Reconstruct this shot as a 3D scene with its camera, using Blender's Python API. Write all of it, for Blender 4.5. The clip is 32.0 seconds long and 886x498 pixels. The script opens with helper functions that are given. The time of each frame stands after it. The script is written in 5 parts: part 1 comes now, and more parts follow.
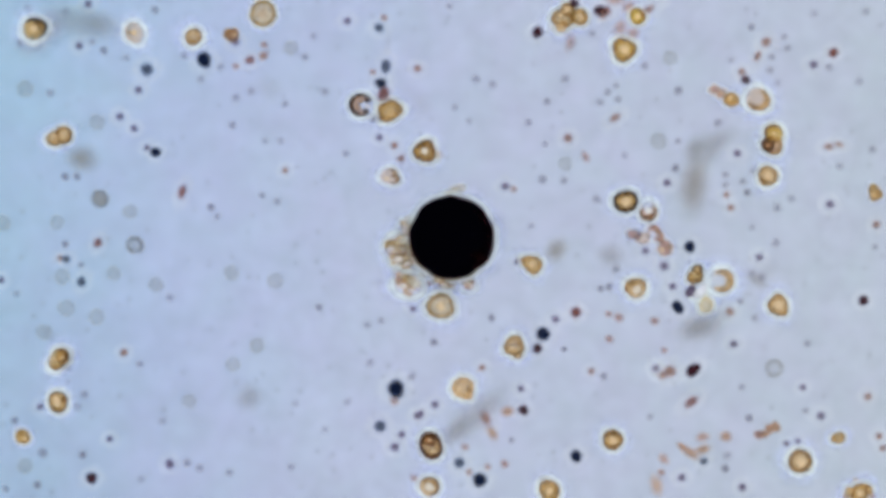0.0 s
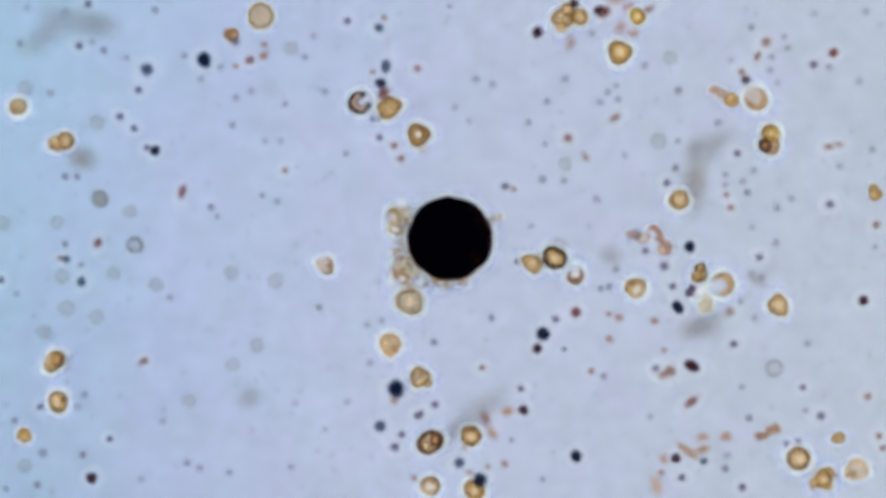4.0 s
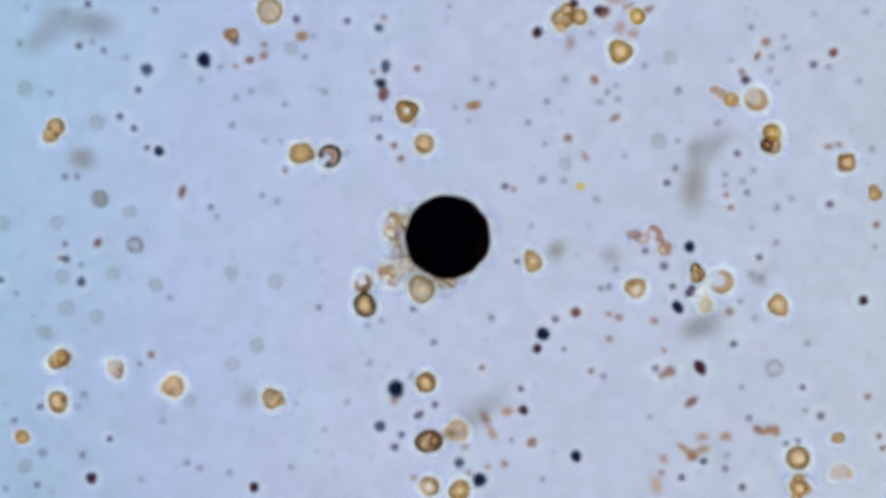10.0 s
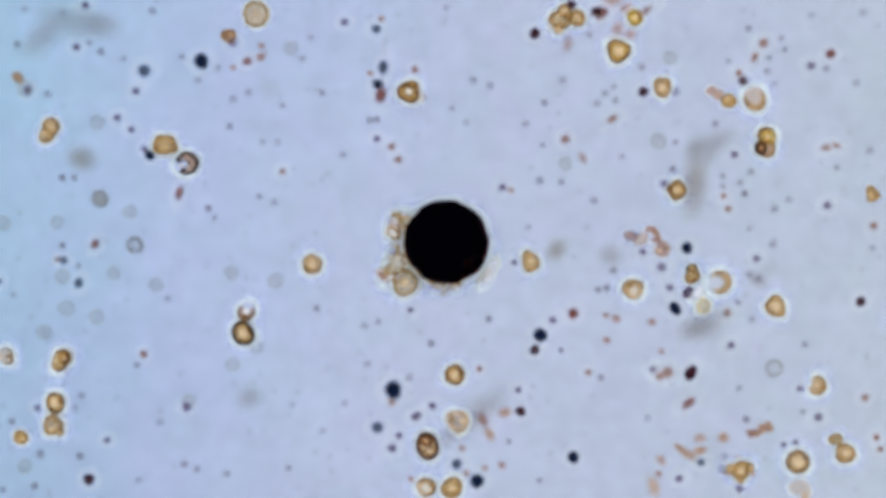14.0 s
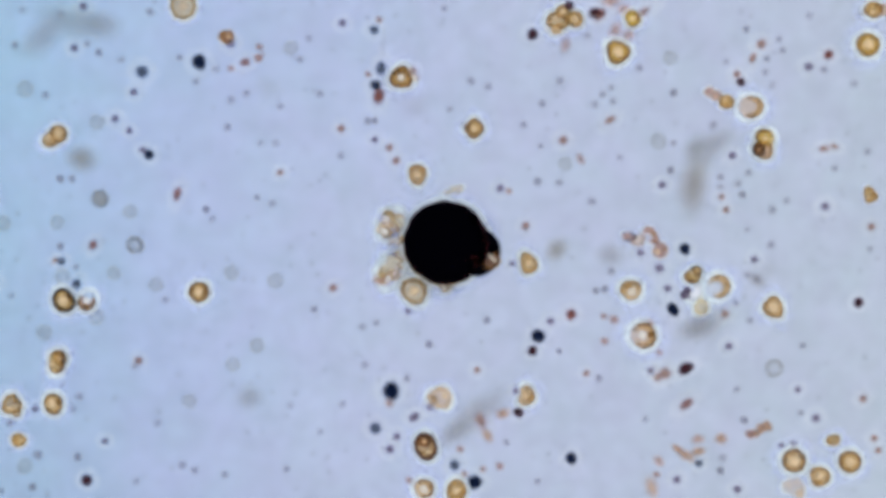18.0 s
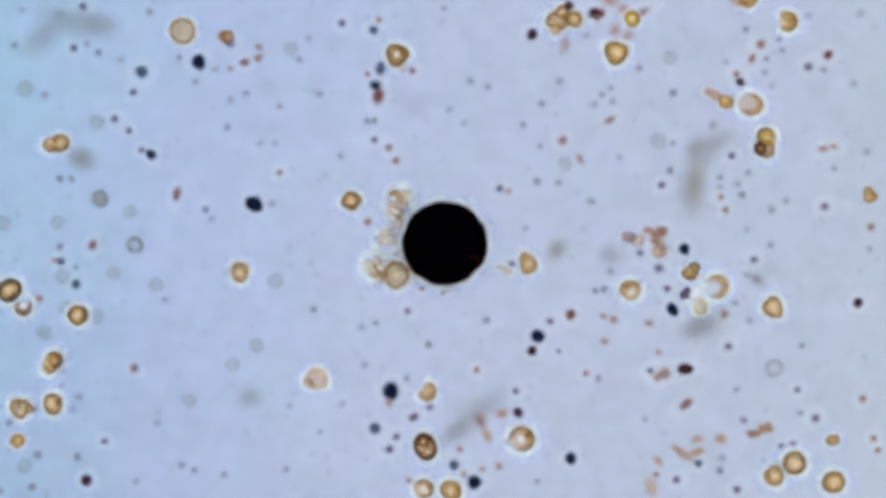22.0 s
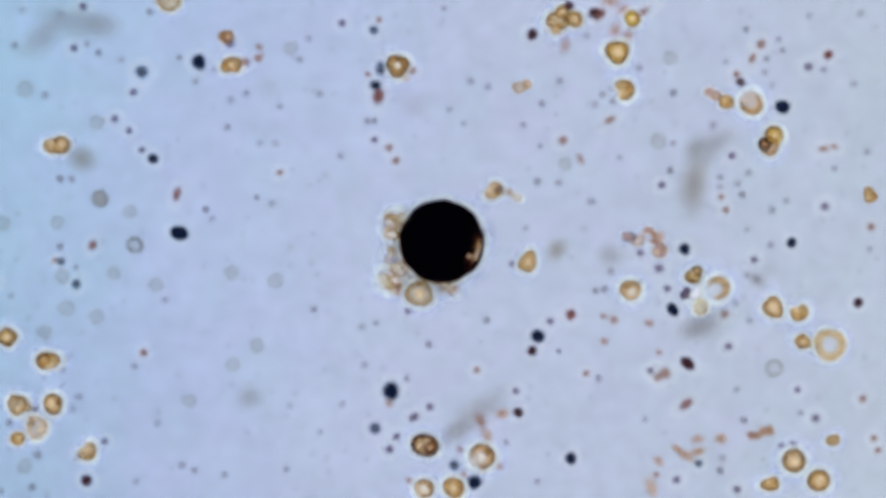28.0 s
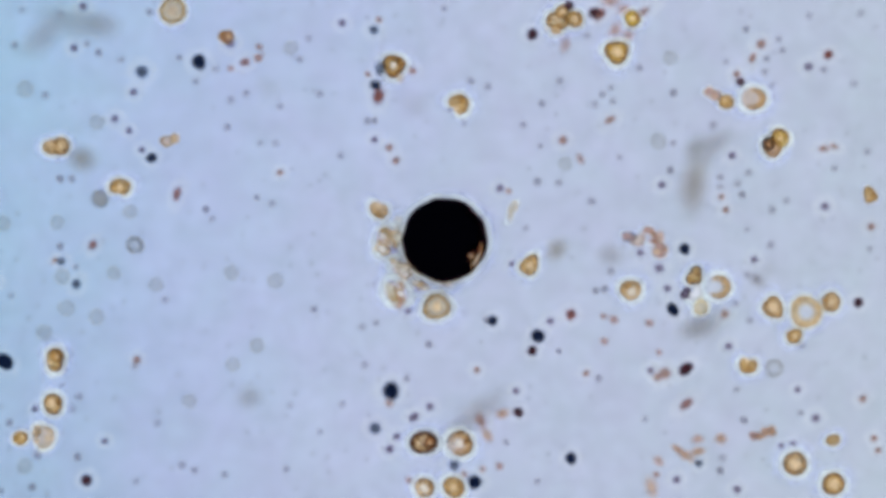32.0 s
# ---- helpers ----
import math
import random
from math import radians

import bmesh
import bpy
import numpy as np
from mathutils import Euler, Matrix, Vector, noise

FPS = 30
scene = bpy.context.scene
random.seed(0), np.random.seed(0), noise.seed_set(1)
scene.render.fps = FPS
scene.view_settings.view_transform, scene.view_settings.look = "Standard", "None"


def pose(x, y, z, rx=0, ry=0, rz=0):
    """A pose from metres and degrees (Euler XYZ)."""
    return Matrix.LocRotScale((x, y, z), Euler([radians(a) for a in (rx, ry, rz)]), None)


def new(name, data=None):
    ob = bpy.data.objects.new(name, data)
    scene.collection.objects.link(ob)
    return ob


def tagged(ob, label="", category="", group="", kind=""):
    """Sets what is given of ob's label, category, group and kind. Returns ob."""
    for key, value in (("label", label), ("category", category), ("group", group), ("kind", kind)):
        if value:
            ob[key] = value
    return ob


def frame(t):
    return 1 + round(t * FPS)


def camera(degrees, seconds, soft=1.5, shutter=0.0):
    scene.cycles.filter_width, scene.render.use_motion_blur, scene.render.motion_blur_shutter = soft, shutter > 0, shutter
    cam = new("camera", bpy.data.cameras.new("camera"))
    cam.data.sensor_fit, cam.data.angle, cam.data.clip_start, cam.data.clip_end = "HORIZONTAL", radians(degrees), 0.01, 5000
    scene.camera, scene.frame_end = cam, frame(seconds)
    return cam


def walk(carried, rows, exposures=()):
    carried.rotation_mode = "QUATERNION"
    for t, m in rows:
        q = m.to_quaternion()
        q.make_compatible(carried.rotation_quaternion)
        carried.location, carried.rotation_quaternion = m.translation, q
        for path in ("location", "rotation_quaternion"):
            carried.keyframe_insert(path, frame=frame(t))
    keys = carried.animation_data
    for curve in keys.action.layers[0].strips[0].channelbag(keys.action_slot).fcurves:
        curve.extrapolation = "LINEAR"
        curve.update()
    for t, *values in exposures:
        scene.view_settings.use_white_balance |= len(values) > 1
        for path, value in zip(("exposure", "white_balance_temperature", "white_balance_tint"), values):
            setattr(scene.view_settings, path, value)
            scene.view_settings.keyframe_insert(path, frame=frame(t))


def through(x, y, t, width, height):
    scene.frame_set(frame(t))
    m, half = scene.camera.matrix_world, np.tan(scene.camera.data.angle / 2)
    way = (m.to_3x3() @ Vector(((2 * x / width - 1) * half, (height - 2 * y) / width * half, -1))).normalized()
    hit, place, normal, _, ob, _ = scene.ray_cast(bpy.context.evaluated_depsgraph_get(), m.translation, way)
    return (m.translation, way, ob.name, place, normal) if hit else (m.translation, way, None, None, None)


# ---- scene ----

# A drop of fluid on a glass slide under a microscope. One metre of the scene is taken as a tenth of a millimetre.
# Field coordinates u, v place things to fit the camera's view: to the right and away from the top edge in thousandths
# of a metre.
DRIFT = [(0, 0, 0), (5, 0, 0), (10.5, -0.3, 0), (12, -2, 0.6), (13, -3.8, 1.6), (14.5, -5.2, 2.2), (16.5, -7.2, 3.2),
         (18, -8.6, 3.8), (19.5, -9.2, 4), (22, -9.4, 4), (27, -9.2, 4), (32, -9, 3.8)]
EYE_HEIGHT = 4.4463


def drift(t):
    """How far the stage has slid under the lens at t seconds."""
    ts = [r[0] for r in DRIFT]
    return float(np.interp(t, ts, [r[1] for r in DRIFT])), float(np.interp(t, ts, [r[2] for r in DRIFT]))


def field(u, v, t=0.0, z=0.0, turn=0.0):
    """The pose of a thing seen at u, v at t seconds."""
    a, b = drift(t)
    return pose((u - 784 - a) / 1000, (441 - v + b) / 1000, z, rz=turn)


cam = camera(20, 32.0, soft=4.8)
walk(cam, [(t, pose(-a / 1000, b / 1000, EYE_HEIGHT)) for t, a, b in DRIFT],
     [(0, 0.0, 6640, 9.0), (7, 0.0, 6610, 9.2), (13, 0.0, 6500, 10.0), (20, 0.0, 6470, 10.0), (32, 0.0, 6460, 10.0)])
scene.cycles.transparent_max_bounces = 48

# ---- light: the lamp field under the slide and an added even fill from all round ----
world = bpy.data.worlds.new("added_fill")
scene.world = world
world.use_nodes = True
world.node_tree.nodes["Background"].inputs["Color"].default_value = (0.92, 0.96, 1.0, 1)
world.node_tree.nodes["Background"].inputs["Strength"].default_value = 1.05


# ---- materials ----
def nodes_of(name):
    m = bpy.data.materials.new(name)
    m.use_nodes = True
    t = m.node_tree
    t.nodes.clear()
    out = t.nodes.new("ShaderNodeOutputMaterial")
    return m, t, out


def math_node(t, op, a, b=None, clamp=False):
    n = t.nodes.new("ShaderNodeMath")
    n.operation, n.use_clamp = op, clamp
    for k, val in enumerate((a, b)):
        if val is None:
            continue
        if isinstance(val, (int, float)):
            n.inputs[k].default_value = val
        else:
            t.links.new(val, n.inputs[k])
    return n.outputs[0]


def gel(name, through, surface, cover, grain=0.25, scale=90.0, rough=0.55, bump=0.2, dense=1.0, shift=0.25, gloss=0.03):
    """A stained, partly clear body: what light passes keeps the colour through, the rest is scattered by its surface.
    The mesh attribute thick says how dense it is at each place (1 full, 0 clear)."""
    m, t, out = nodes_of(name)
    new_node, link = t.nodes.new, t.links.new
    attr = new_node("ShaderNodeAttribute")
    attr.attribute_name = "thick"
    coord, info = new_node("ShaderNodeTexCoord"), new_node("ShaderNodeObjectInfo")
    moved = new_node("ShaderNodeVectorMath")
    moved.operation = "MULTIPLY_ADD"
    moved.inputs[1].default_value = (1, 1, 1)
    link(coord.outputs["Object"], moved.inputs[0])
    off = new_node("ShaderNodeCombineXYZ")
    link(math_node(t, "MULTIPLY", info.outputs["Random"], 17.0), off.inputs[0])
    link(math_node(t, "MULTIPLY", info.outputs["Random"], 5.0), off.inputs[1])
    link(off.outputs[0], moved.inputs[2])
    coarse, fine = new_node("ShaderNodeTexNoise"), new_node("ShaderNodeTexNoise")
    for n, k in ((coarse, scale), (fine, scale * 3.2)):
        n.inputs["Scale"].default_value, n.inputs["Detail"].default_value = k, 2
        link(moved.outputs[0], n.inputs["Vector"])
    both = math_node(t, "ADD", math_node(t, "MULTIPLY", coarse.outputs["Fac"], 0.65), math_node(t, "MULTIPLY", fine.outputs["Fac"], 0.35))
    vary = math_node(t, "ADD", math_node(t, "MULTIPLY", math_node(t, "SUBTRACT", both, 0.5), 4 * grain), 1.0)
    own = math_node(t, "ADD", math_node(t, "MULTIPLY", info.outputs["Random"], shift), 1.0 - shift / 2)
    mask = math_node(t, "MULTIPLY", math_node(t, "MULTIPLY", attr.outputs["Fac"], vary), own)
    mask = math_node(t, "MULTIPLY", mask, dense, clamp=True)
    tint = new_node("ShaderNodeMix")
    tint.data_type = "RGBA"
    link(mask, tint.inputs["Factor"])
    tint.inputs["A"].default_value = (1, 1, 1, 1)
    tint.inputs["B"].default_value = (*[c ** 0.5 for c in through], 1)
    clear = new_node("ShaderNodeBsdfTransparent")
    link(tint.outputs["Result"], clear.inputs["Color"])
    skin = new_node("ShaderNodeBsdfPrincipled")
    blotch = new_node("ShaderNodeMix")
    blotch.data_type, blotch.clamp_factor = "RGBA", True
    sharp = math_node(t, "ADD", math_node(t, "MULTIPLY", math_node(t, "SUBTRACT", both, 0.5), 5.0), 0.5, clamp=True)
    link(sharp, blotch.inputs["Factor"])
    blotch.inputs["A"].default_value = (*[c * (1 - min(0.75, grain)) for c in surface], 1)
    blotch.inputs["B"].default_value = (*[min(1, c * (1 + 0.6 * grain)) for c in surface], 1)
    link(blotch.outputs["Result"], skin.inputs["Base Color"])
    skin.inputs["Roughness"].default_value = rough
    skin.inputs["Specular IOR Level"].default_value = gloss
    relief = new_node("ShaderNodeBump")
    relief.inputs["Strength"].default_value, relief.inputs["Distance"].default_value = bump, 0.004
    link(both, relief.inputs["Height"])
    link(relief.outputs[0], skin.inputs["Normal"])
    mix = new_node("ShaderNodeMixShader")
    link(math_node(t, "MULTIPLY", mask, 1 - (1 - cover) ** 0.5), mix.inputs[0])
    link(clear.outputs[0], mix.inputs[1])
    link(skin.outputs[0], mix.inputs[2])
    link(mix.outputs[0], out.inputs[0])
    return m


def lamp_field():
    """The frosted lamp field under the slide: bluish to one side, warmer and greyer to the other, softly mottled."""
    m, t, out = nodes_of("frosted_lamp_field")
    coord = t.nodes.new("ShaderNodeTexCoord")
    sep = t.nodes.new("ShaderNodeSeparateXYZ")
    t.links.new(coord.outputs["Object"], sep.inputs[0])
    haze = t.nodes.new("ShaderNodeTexNoise")
    haze.inputs["Scale"].default_value, haze.inputs["Detail"].default_value = 2.6, 3
    t.links.new(coord.outputs["Object"], haze.inputs["Vector"])
    across = math_node(t, "ADD", math_node(t, "MULTIPLY", sep.outputs[0], 0.58), 0.5)
    across = math_node(t, "ADD", across, math_node(t, "MULTIPLY", math_node(t, "SUBTRACT", haze.outputs["Fac"], 0.5), 0.22), clamp=True)
    across = math_node(t, "SUBTRACT", across, math_node(t, "MULTIPLY", sep.outputs[1], 0.12), clamp=True)
    ramp = t.nodes.new("ShaderNodeValToRGB")
    stops = [(0.0, LAMP_COLD), (0.22, LAMP_BLUE), (0.5, LAMP_MID), (1.0, LAMP_WARM)]
    while len(ramp.color_ramp.elements) < len(stops):
        ramp.color_ramp.elements.new(0.5)
    for e, (at, c) in zip(ramp.color_ramp.elements, stops):
        e.position, e.color = at, (*c, 1)
    t.links.new(across, ramp.inputs[0])
    fine = t.nodes.new("ShaderNodeTexNoise")
    fine.inputs["Scale"].default_value, fine.inputs["Detail"].default_value = 42, 3
    t.links.new(coord.outputs["Object"], fine.inputs["Vector"])
    glow = t.nodes.new("ShaderNodeEmission")
    patch, hues = t.nodes.new("ShaderNodeTexNoise"), t.nodes.new("ShaderNodeValToRGB")
    patch.inputs["Scale"].default_value, patch.inputs["Detail"].default_value = 11, 4
    t.links.new(coord.outputs["Object"], patch.inputs["Vector"])
    t.links.new(patch.outputs["Fac"], hues.inputs[0])
    for e, (at, c) in zip(hues.color_ramp.elements, ((0.3, (0.965, 1.0, 0.965)), (0.7, (1.0, 0.975, 1.0)))):
        e.position, e.color = at, (*c, 1)
    tinted = t.nodes.new("ShaderNodeMix")
    tinted.data_type, tinted.blend_type = "RGBA", "MULTIPLY"
    tinted.inputs["Factor"].default_value = 1.0
    t.links.new(ramp.outputs[0], tinted.inputs["A"])
    t.links.new(hues.outputs[0], tinted.inputs["B"])
    t.links.new(tinted.outputs["Result"], glow.inputs[0])
    cloud = t.nodes.new("ShaderNodeTexNoise")
    cloud.inputs["Scale"].default_value, cloud.inputs["Detail"].default_value = 17, 2
    t.links.new(coord.outputs["Object"], cloud.inputs["Vector"])
    level = math_node(t, "ADD", math_node(t, "MULTIPLY", math_node(t, "SUBTRACT", fine.outputs["Fac"], 0.5), 0.24), 1.035)
    level = math_node(t, "ADD", level, math_node(t, "MULTIPLY", math_node(t, "SUBTRACT", cloud.outputs["Fac"], 0.5), 0.20))
    # Vignette put into the lamp's glow: darker towards the lower-left corner.
    corner = math_node(t, "SUBTRACT", math_node(t, "MULTIPLY", math_node(t, "ADD", sep.outputs[0], sep.outputs[1]), -1.0), 0.5, clamp=True)
    level = math_node(t, "SUBTRACT", level, math_node(t, "MULTIPLY", corner, 0.11))
    t.links.new(level, glow.inputs[1])
    t.links.new(glow.outputs[0], out.inputs[0])
    return m


LAMP_COLD, LAMP_BLUE = (0.327, 0.50, 0.715), (0.391, 0.486, 0.726)
LAMP_MID, LAMP_WARM = (0.437, 0.50, 0.69), (0.449, 0.515, 0.645)


def glass():
    m, t, out = nodes_of("slide_glass")
    b = t.nodes.new("ShaderNodeBsdfPrincipled")
    b.inputs["Base Color"].default_value = (1, 1, 1, 1)
    b.inputs["Transmission Weight"].default_value = 1
    b.inputs["Roughness"].default_value = 0
    b.inputs["IOR"].default_value = 1.33
    b.inputs["Specular IOR Level"].default_value = 0.1
    t.links.new(b.outputs[0], out.inputs[0])
    return m


GLASS, LAMP = glass(), lamp_field()
# Pale tones for the optical halos painted round cells, grains and the sphere.
HALO_WHITE = gel("painted_white_halo", (1, 1, 1), (0.83, 0.92, 1.0), 0.93, 0.12, 45, bump=0.0, shift=0.2, dense=1.12)
HAZE = gel("painted_lavender_halo", (0.99, 0.99, 1.0), (0.58, 0.65, 1.0), 0.50, 0.15, 30, bump=0.0, shift=0.3)
AMBER = gel("amber_cell", (0.92, 0.67, 0.32), (0.63, 0.41, 0.16), 0.64, 0.40, 70)
GOLD = gel("golden_cell", (0.93, 0.70, 0.25), (0.66, 0.43, 0.11), 0.64, 0.40, 70)
TAN = gel("tan_cell", (0.93, 0.745, 0.49), (0.66, 0.46, 0.24), 0.64, 0.40, 70)
PALE = gel("pale_cell", (0.97, 0.86, 0.74), (0.74, 0.57, 0.42), 0.42, 0.5, 75)
CREAM = gel("cream_cell", (0.97, 0.89, 0.70), (0.74, 0.63, 0.44), 0.45, 0.5, 75)
GREY_TAN = gel("grey_tan_cell", (0.92, 0.84, 0.66), (0.66, 0.55, 0.38), 0.55, 0.3, 75)
CLEAR = gel("clear_cell", (1.0, 1.0, 1.0), (0.86, 0.84, 0.88), 0.18, 0.4, 75)
YELLOW = gel("yellow_cell", (0.95, 0.74, 0.16), (0.80, 0.60, 0.08), 0.55, 0.3)
BROWN = gel("brown_cell", (0.66, 0.38, 0.20), (0.42, 0.22, 0.10), 0.5, 0.35)
# Pale tones for bright centres and shine painted into the cells.
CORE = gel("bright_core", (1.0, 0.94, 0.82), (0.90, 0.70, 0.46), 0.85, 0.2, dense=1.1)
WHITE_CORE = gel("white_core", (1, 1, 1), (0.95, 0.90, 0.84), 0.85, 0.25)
WALL = gel("brown_wall", (0.50, 0.32, 0.12), (0.23, 0.125, 0.035), 0.64, 0.3, dense=1.35)
DARK_WALL = gel("dark_brown_wall", (0.12, 0.06, 0.02), (0.045, 0.020, 0.008), 0.88, 0.25, dense=1.35)
MAHOGANY = gel("mahogany_wall", (0.24, 0.11, 0.055), (0.105, 0.045, 0.02), 0.84, 0.35, dense=1.3)
SOFT_WALL = gel("ochre_wall", (0.65, 0.46, 0.20), (0.38, 0.235, 0.085), 0.56, 0.4, dense=1.3)
ROSE_WALL = gel("rose_wall", (0.70, 0.45, 0.34), (0.42, 0.22, 0.13), 0.45, 0.45)
NAVY = gel("navy_grain", (0.01, 0.02, 0.06), (0.004, 0.010, 0.035), 0.95, 0.12, bump=0.1, dense=1.4)
PLUM = gel("plum_grain", (0.27, 0.21, 0.31), (0.13, 0.085, 0.135), 0.56, 0.25)
RUST = gel("rust_grain", (0.57, 0.36, 0.28), (0.33, 0.165, 0.11), 0.56, 0.4)
SLATE = gel("slate_grain", (0.14, 0.18, 0.27), (0.07, 0.09, 0.13), 0.75, 0.15, dense=1.2)
DARK_RED = gel("dark_red_grain", (0.30, 0.10, 0.08), (0.20, 0.06, 0.04), 0.8, 0.2)
ORANGE = gel("orange_brown_grain", (0.72, 0.47, 0.31), (0.46, 0.25, 0.13), 0.58, 0.45)
MAROON = gel("maroon_grain", (0.10, 0.03, 0.05), (0.045, 0.012, 0.018), 0.9, 0.2, dense=1.3)
GREY = gel("grey_grain", (0.51, 0.50, 0.56), (0.30, 0.28, 0.30), 0.35, 0.3, shift=0.6)
FADED = gel("faded_rust_grain", (0.66, 0.45, 0.39), (0.40, 0.24, 0.19), 0.42, 0.4, shift=0.5)
FAINT_GREY = gel("faint_grey_grain", (0.64, 0.63, 0.68), (0.36, 0.34, 0.37), 0.26, 0.3, shift=0.7)
DUST = gel("dust_film", (0.74, 0.73, 0.715), (0.42, 0.40, 0.38), 0.20, 0.12, 22, bump=0.0, shift=0.1)
FAINT_DUST = gel("faint_dust_film", (0.92, 0.915, 0.90), (0.45, 0.43, 0.42), 0.05, 0.12, 22, bump=0.0, shift=0.1)
WARM_DUST = gel("brown_dust_film", (0.61, 0.57, 0.51), (0.42, 0.38, 0.32), 0.28, 0.1, 22, bump=0.0, shift=0.1)
STRONG_RING = gel("brown_grey_ring_film", (0.50, 0.50, 0.48), (0.36, 0.34, 0.31), 0.35, 0.5, bump=0.0)
MID_RING = gel("pale_brown_grey_ring_film", (0.66, 0.66, 0.645), (0.38, 0.365, 0.34), 0.28, 0.4, bump=0.0)
RING_DUST = gel("grey_ring_film", (0.86, 0.865, 0.85), (0.40, 0.40, 0.39), 0.18, 0.3, bump=0.0)
BLACK = gel("opaque_black", (0.0, 0.0, 0.0), (0.0006, 0.0006, 0.0016), 0.9999, 0.0, rough=0.9, bump=0.0, shift=0.0, dense=3.0, gloss=0.0)
CRYSTAL = gel("yellow_crystal_and_highlight", (1.0, 0.96, 0.84), (0.98, 0.90, 0.74), 0.78, 0.4, 120)
ROSE = gel("rosy_cell", (0.82, 0.58, 0.48), (0.50, 0.30, 0.22), 0.5, 0.7, 90)
RED_GLINT = gel("painted_red_sheen", (0.2, 0.05, 0.05), (0.03, 0.008, 0.010), 0.5, 0.6, bump=0.0)
ROSY_TAN = gel("rosy_tan_cell", (0.86, 0.66, 0.52), (0.60, 0.40, 0.28), 0.60, 0.35, 80)
RUST_RED = gel("rust_red_grain", (0.42, 0.20, 0.17), (0.24, 0.10, 0.08), 0.7, 0.3)
GLINT_DARK = gel("painted_dark_amber_glow", (0.12, 0.05, 0.03), (0.10, 0.042, 0.016), 0.75, 0.5, 60, bump=0.1)
GLINT_AMBER = gel("painted_amber_highlight", (0.75, 0.5, 0.3), (0.44, 0.26, 0.13), 0.85, 0.35, 80, bump=0.1)
SHINE = gel("white_flake_and_highlight", (1, 1, 1), (0.98, 0.97, 1.0), 0.85, 0.2)
FAINT_TAN = gel("faint_tan_film", (0.95, 0.86, 0.76), (0.70, 0.52, 0.38), 0.32, 0.75, 95)
LAVENDER = gel("painted_lavender_patch", (0.88, 0.88, 1.0), (0.52, 0.54, 0.86), 0.55, 0.4, 60, bump=0.0)
THIN_HALO = gel("painted_thin_halo", (1, 1, 1), (0.86, 0.92, 1.0), 0.24, 0.2, 45, bump=0.0, shift=0.3)


# ---- builders ----
def outline(seed, radius, wobble=0.06, long=1.0, notch=0.0, notch_at=0.0, notch_wide=0.5, corners=None):
    """The rim of a cell: its radius at each angle; corners gives their number, depth and turn."""
    rng = random.Random(seed)
    waves = [(k, rng.uniform(-1, 1) * wobble * w, rng.uniform(0, 6.28)) for k, w in ((2, 1.0), (3, 0.7), (4, 0.35), (5, 0.28), (9, 0.30), (14, 0.22))]

    def rim(a):
        r = radius * (1 + sum(w * math.cos(k * a + p) for k, w, p in waves))
        if corners:
            r *= 1 + corners[1] * math.cos(corners[0] * (a - math.radians(corners[2])))
        r /= math.sqrt((math.cos(a) / long) ** 2 + (math.sin(a) * math.sqrt(long)) ** 2)
        if notch:
            d = (a - notch_at + math.pi) % (2 * math.pi) - math.pi
            r *= 1 - notch * math.exp(-(d / notch_wide) ** 2)
        return r
    return rim


def mesh_of(name, verts, faces, thick, material):
    me = bpy.data.meshes.new(name)
    me.from_pydata(verts, [], faces)
    me.attributes.new("thick", "FLOAT", "POINT").data.foreach_set("value", thick)
    me.polygons.foreach_set("use_smooth", [True] * len(me.polygons))
    me.materials.append(material)
    me.update()
    return me


def smooth(x, a, b):
    x = min(1, max(0, (x - a) / (b - a)))
    return x * x * (3 - 2 * x)


def lens(name, rim, high, material, soft=0.25, rings=9, steps=44, centre=(0, 0), lift=None, dish=0.0):
    """A rounded, flattened body with the given rim, resting on z = 0; its density fades out over the part soft of its radius."""
    lift = high if lift is None else lift
    verts, thick, faces = [], [], []

    def ring(f, z):
        d = smooth(f, 1.0, 1.0 - soft) if soft else 1.0
        for k in range(steps):
            a = 2 * math.pi * k / steps
            r = rim(a) * f
            verts.append((centre[0] + r * math.cos(a), centre[1] + r * math.sin(a), z))
            thick.append(max(d, 0.0) ** (1 + 0.7 * soft))
    verts.append((centre[0], centre[1], lift + high * (1 - dish)))
    thick.append(1.0)
    levels = [(i / rings) ** 0.8 for i in range(1, rings + 1)]
    for f in levels:
        ring(f, lift + high * math.sqrt(max(0, 1 - f * f)) * (1 - dish * (1 - f) ** 2))
    for f in reversed(levels[:-1]):
        ring(f, lift - high * math.sqrt(max(0, 1 - f * f)))
    verts.append((centre[0], centre[1], lift - high))
    thick.append(1.0)
    n = 2 * rings - 1
    for k in range(steps):
        j = (k + 1) % steps
        faces.append((0, 1 + k, 1 + j))
        for q in range(n - 1):
            a, b = 1 + q * steps, 1 + (q + 1) * steps
            faces.append((a + k, b + k, b + j, a + j))
        a = 1 + (n - 1) * steps
        faces.append((a + k, len(verts) - 1, a + j))
    return mesh_of(name, verts, faces, thick, material)


def band(name, rim, inner, outer, high, lift, material, start=0.0, sweep=360.0, steps=48, peak=0.5, centre=(0, 0), lumps=0.0, ramp=0.9, fall=1.0):
    """A rounded band that follows a rim between two parts of its radius, all round or over an arc; densest at peak across it,
    with lumps along it."""
    closed = sweep >= 360
    verts, thick, faces = [], [], []
    section = [(q / 8, 1.0) for q in range(9)] + [(0.75, -1.0), (0.5, -1.0), (0.25, -1.0)]
    count = steps if closed else steps + 1
    rng = random.Random(int(inner * 977 + outer * 131 + rim(1.0) * 1e6))
    knobs = [(k, rng.uniform(0, 6.28)) for k in (1, 2, 3, 5, 8)]
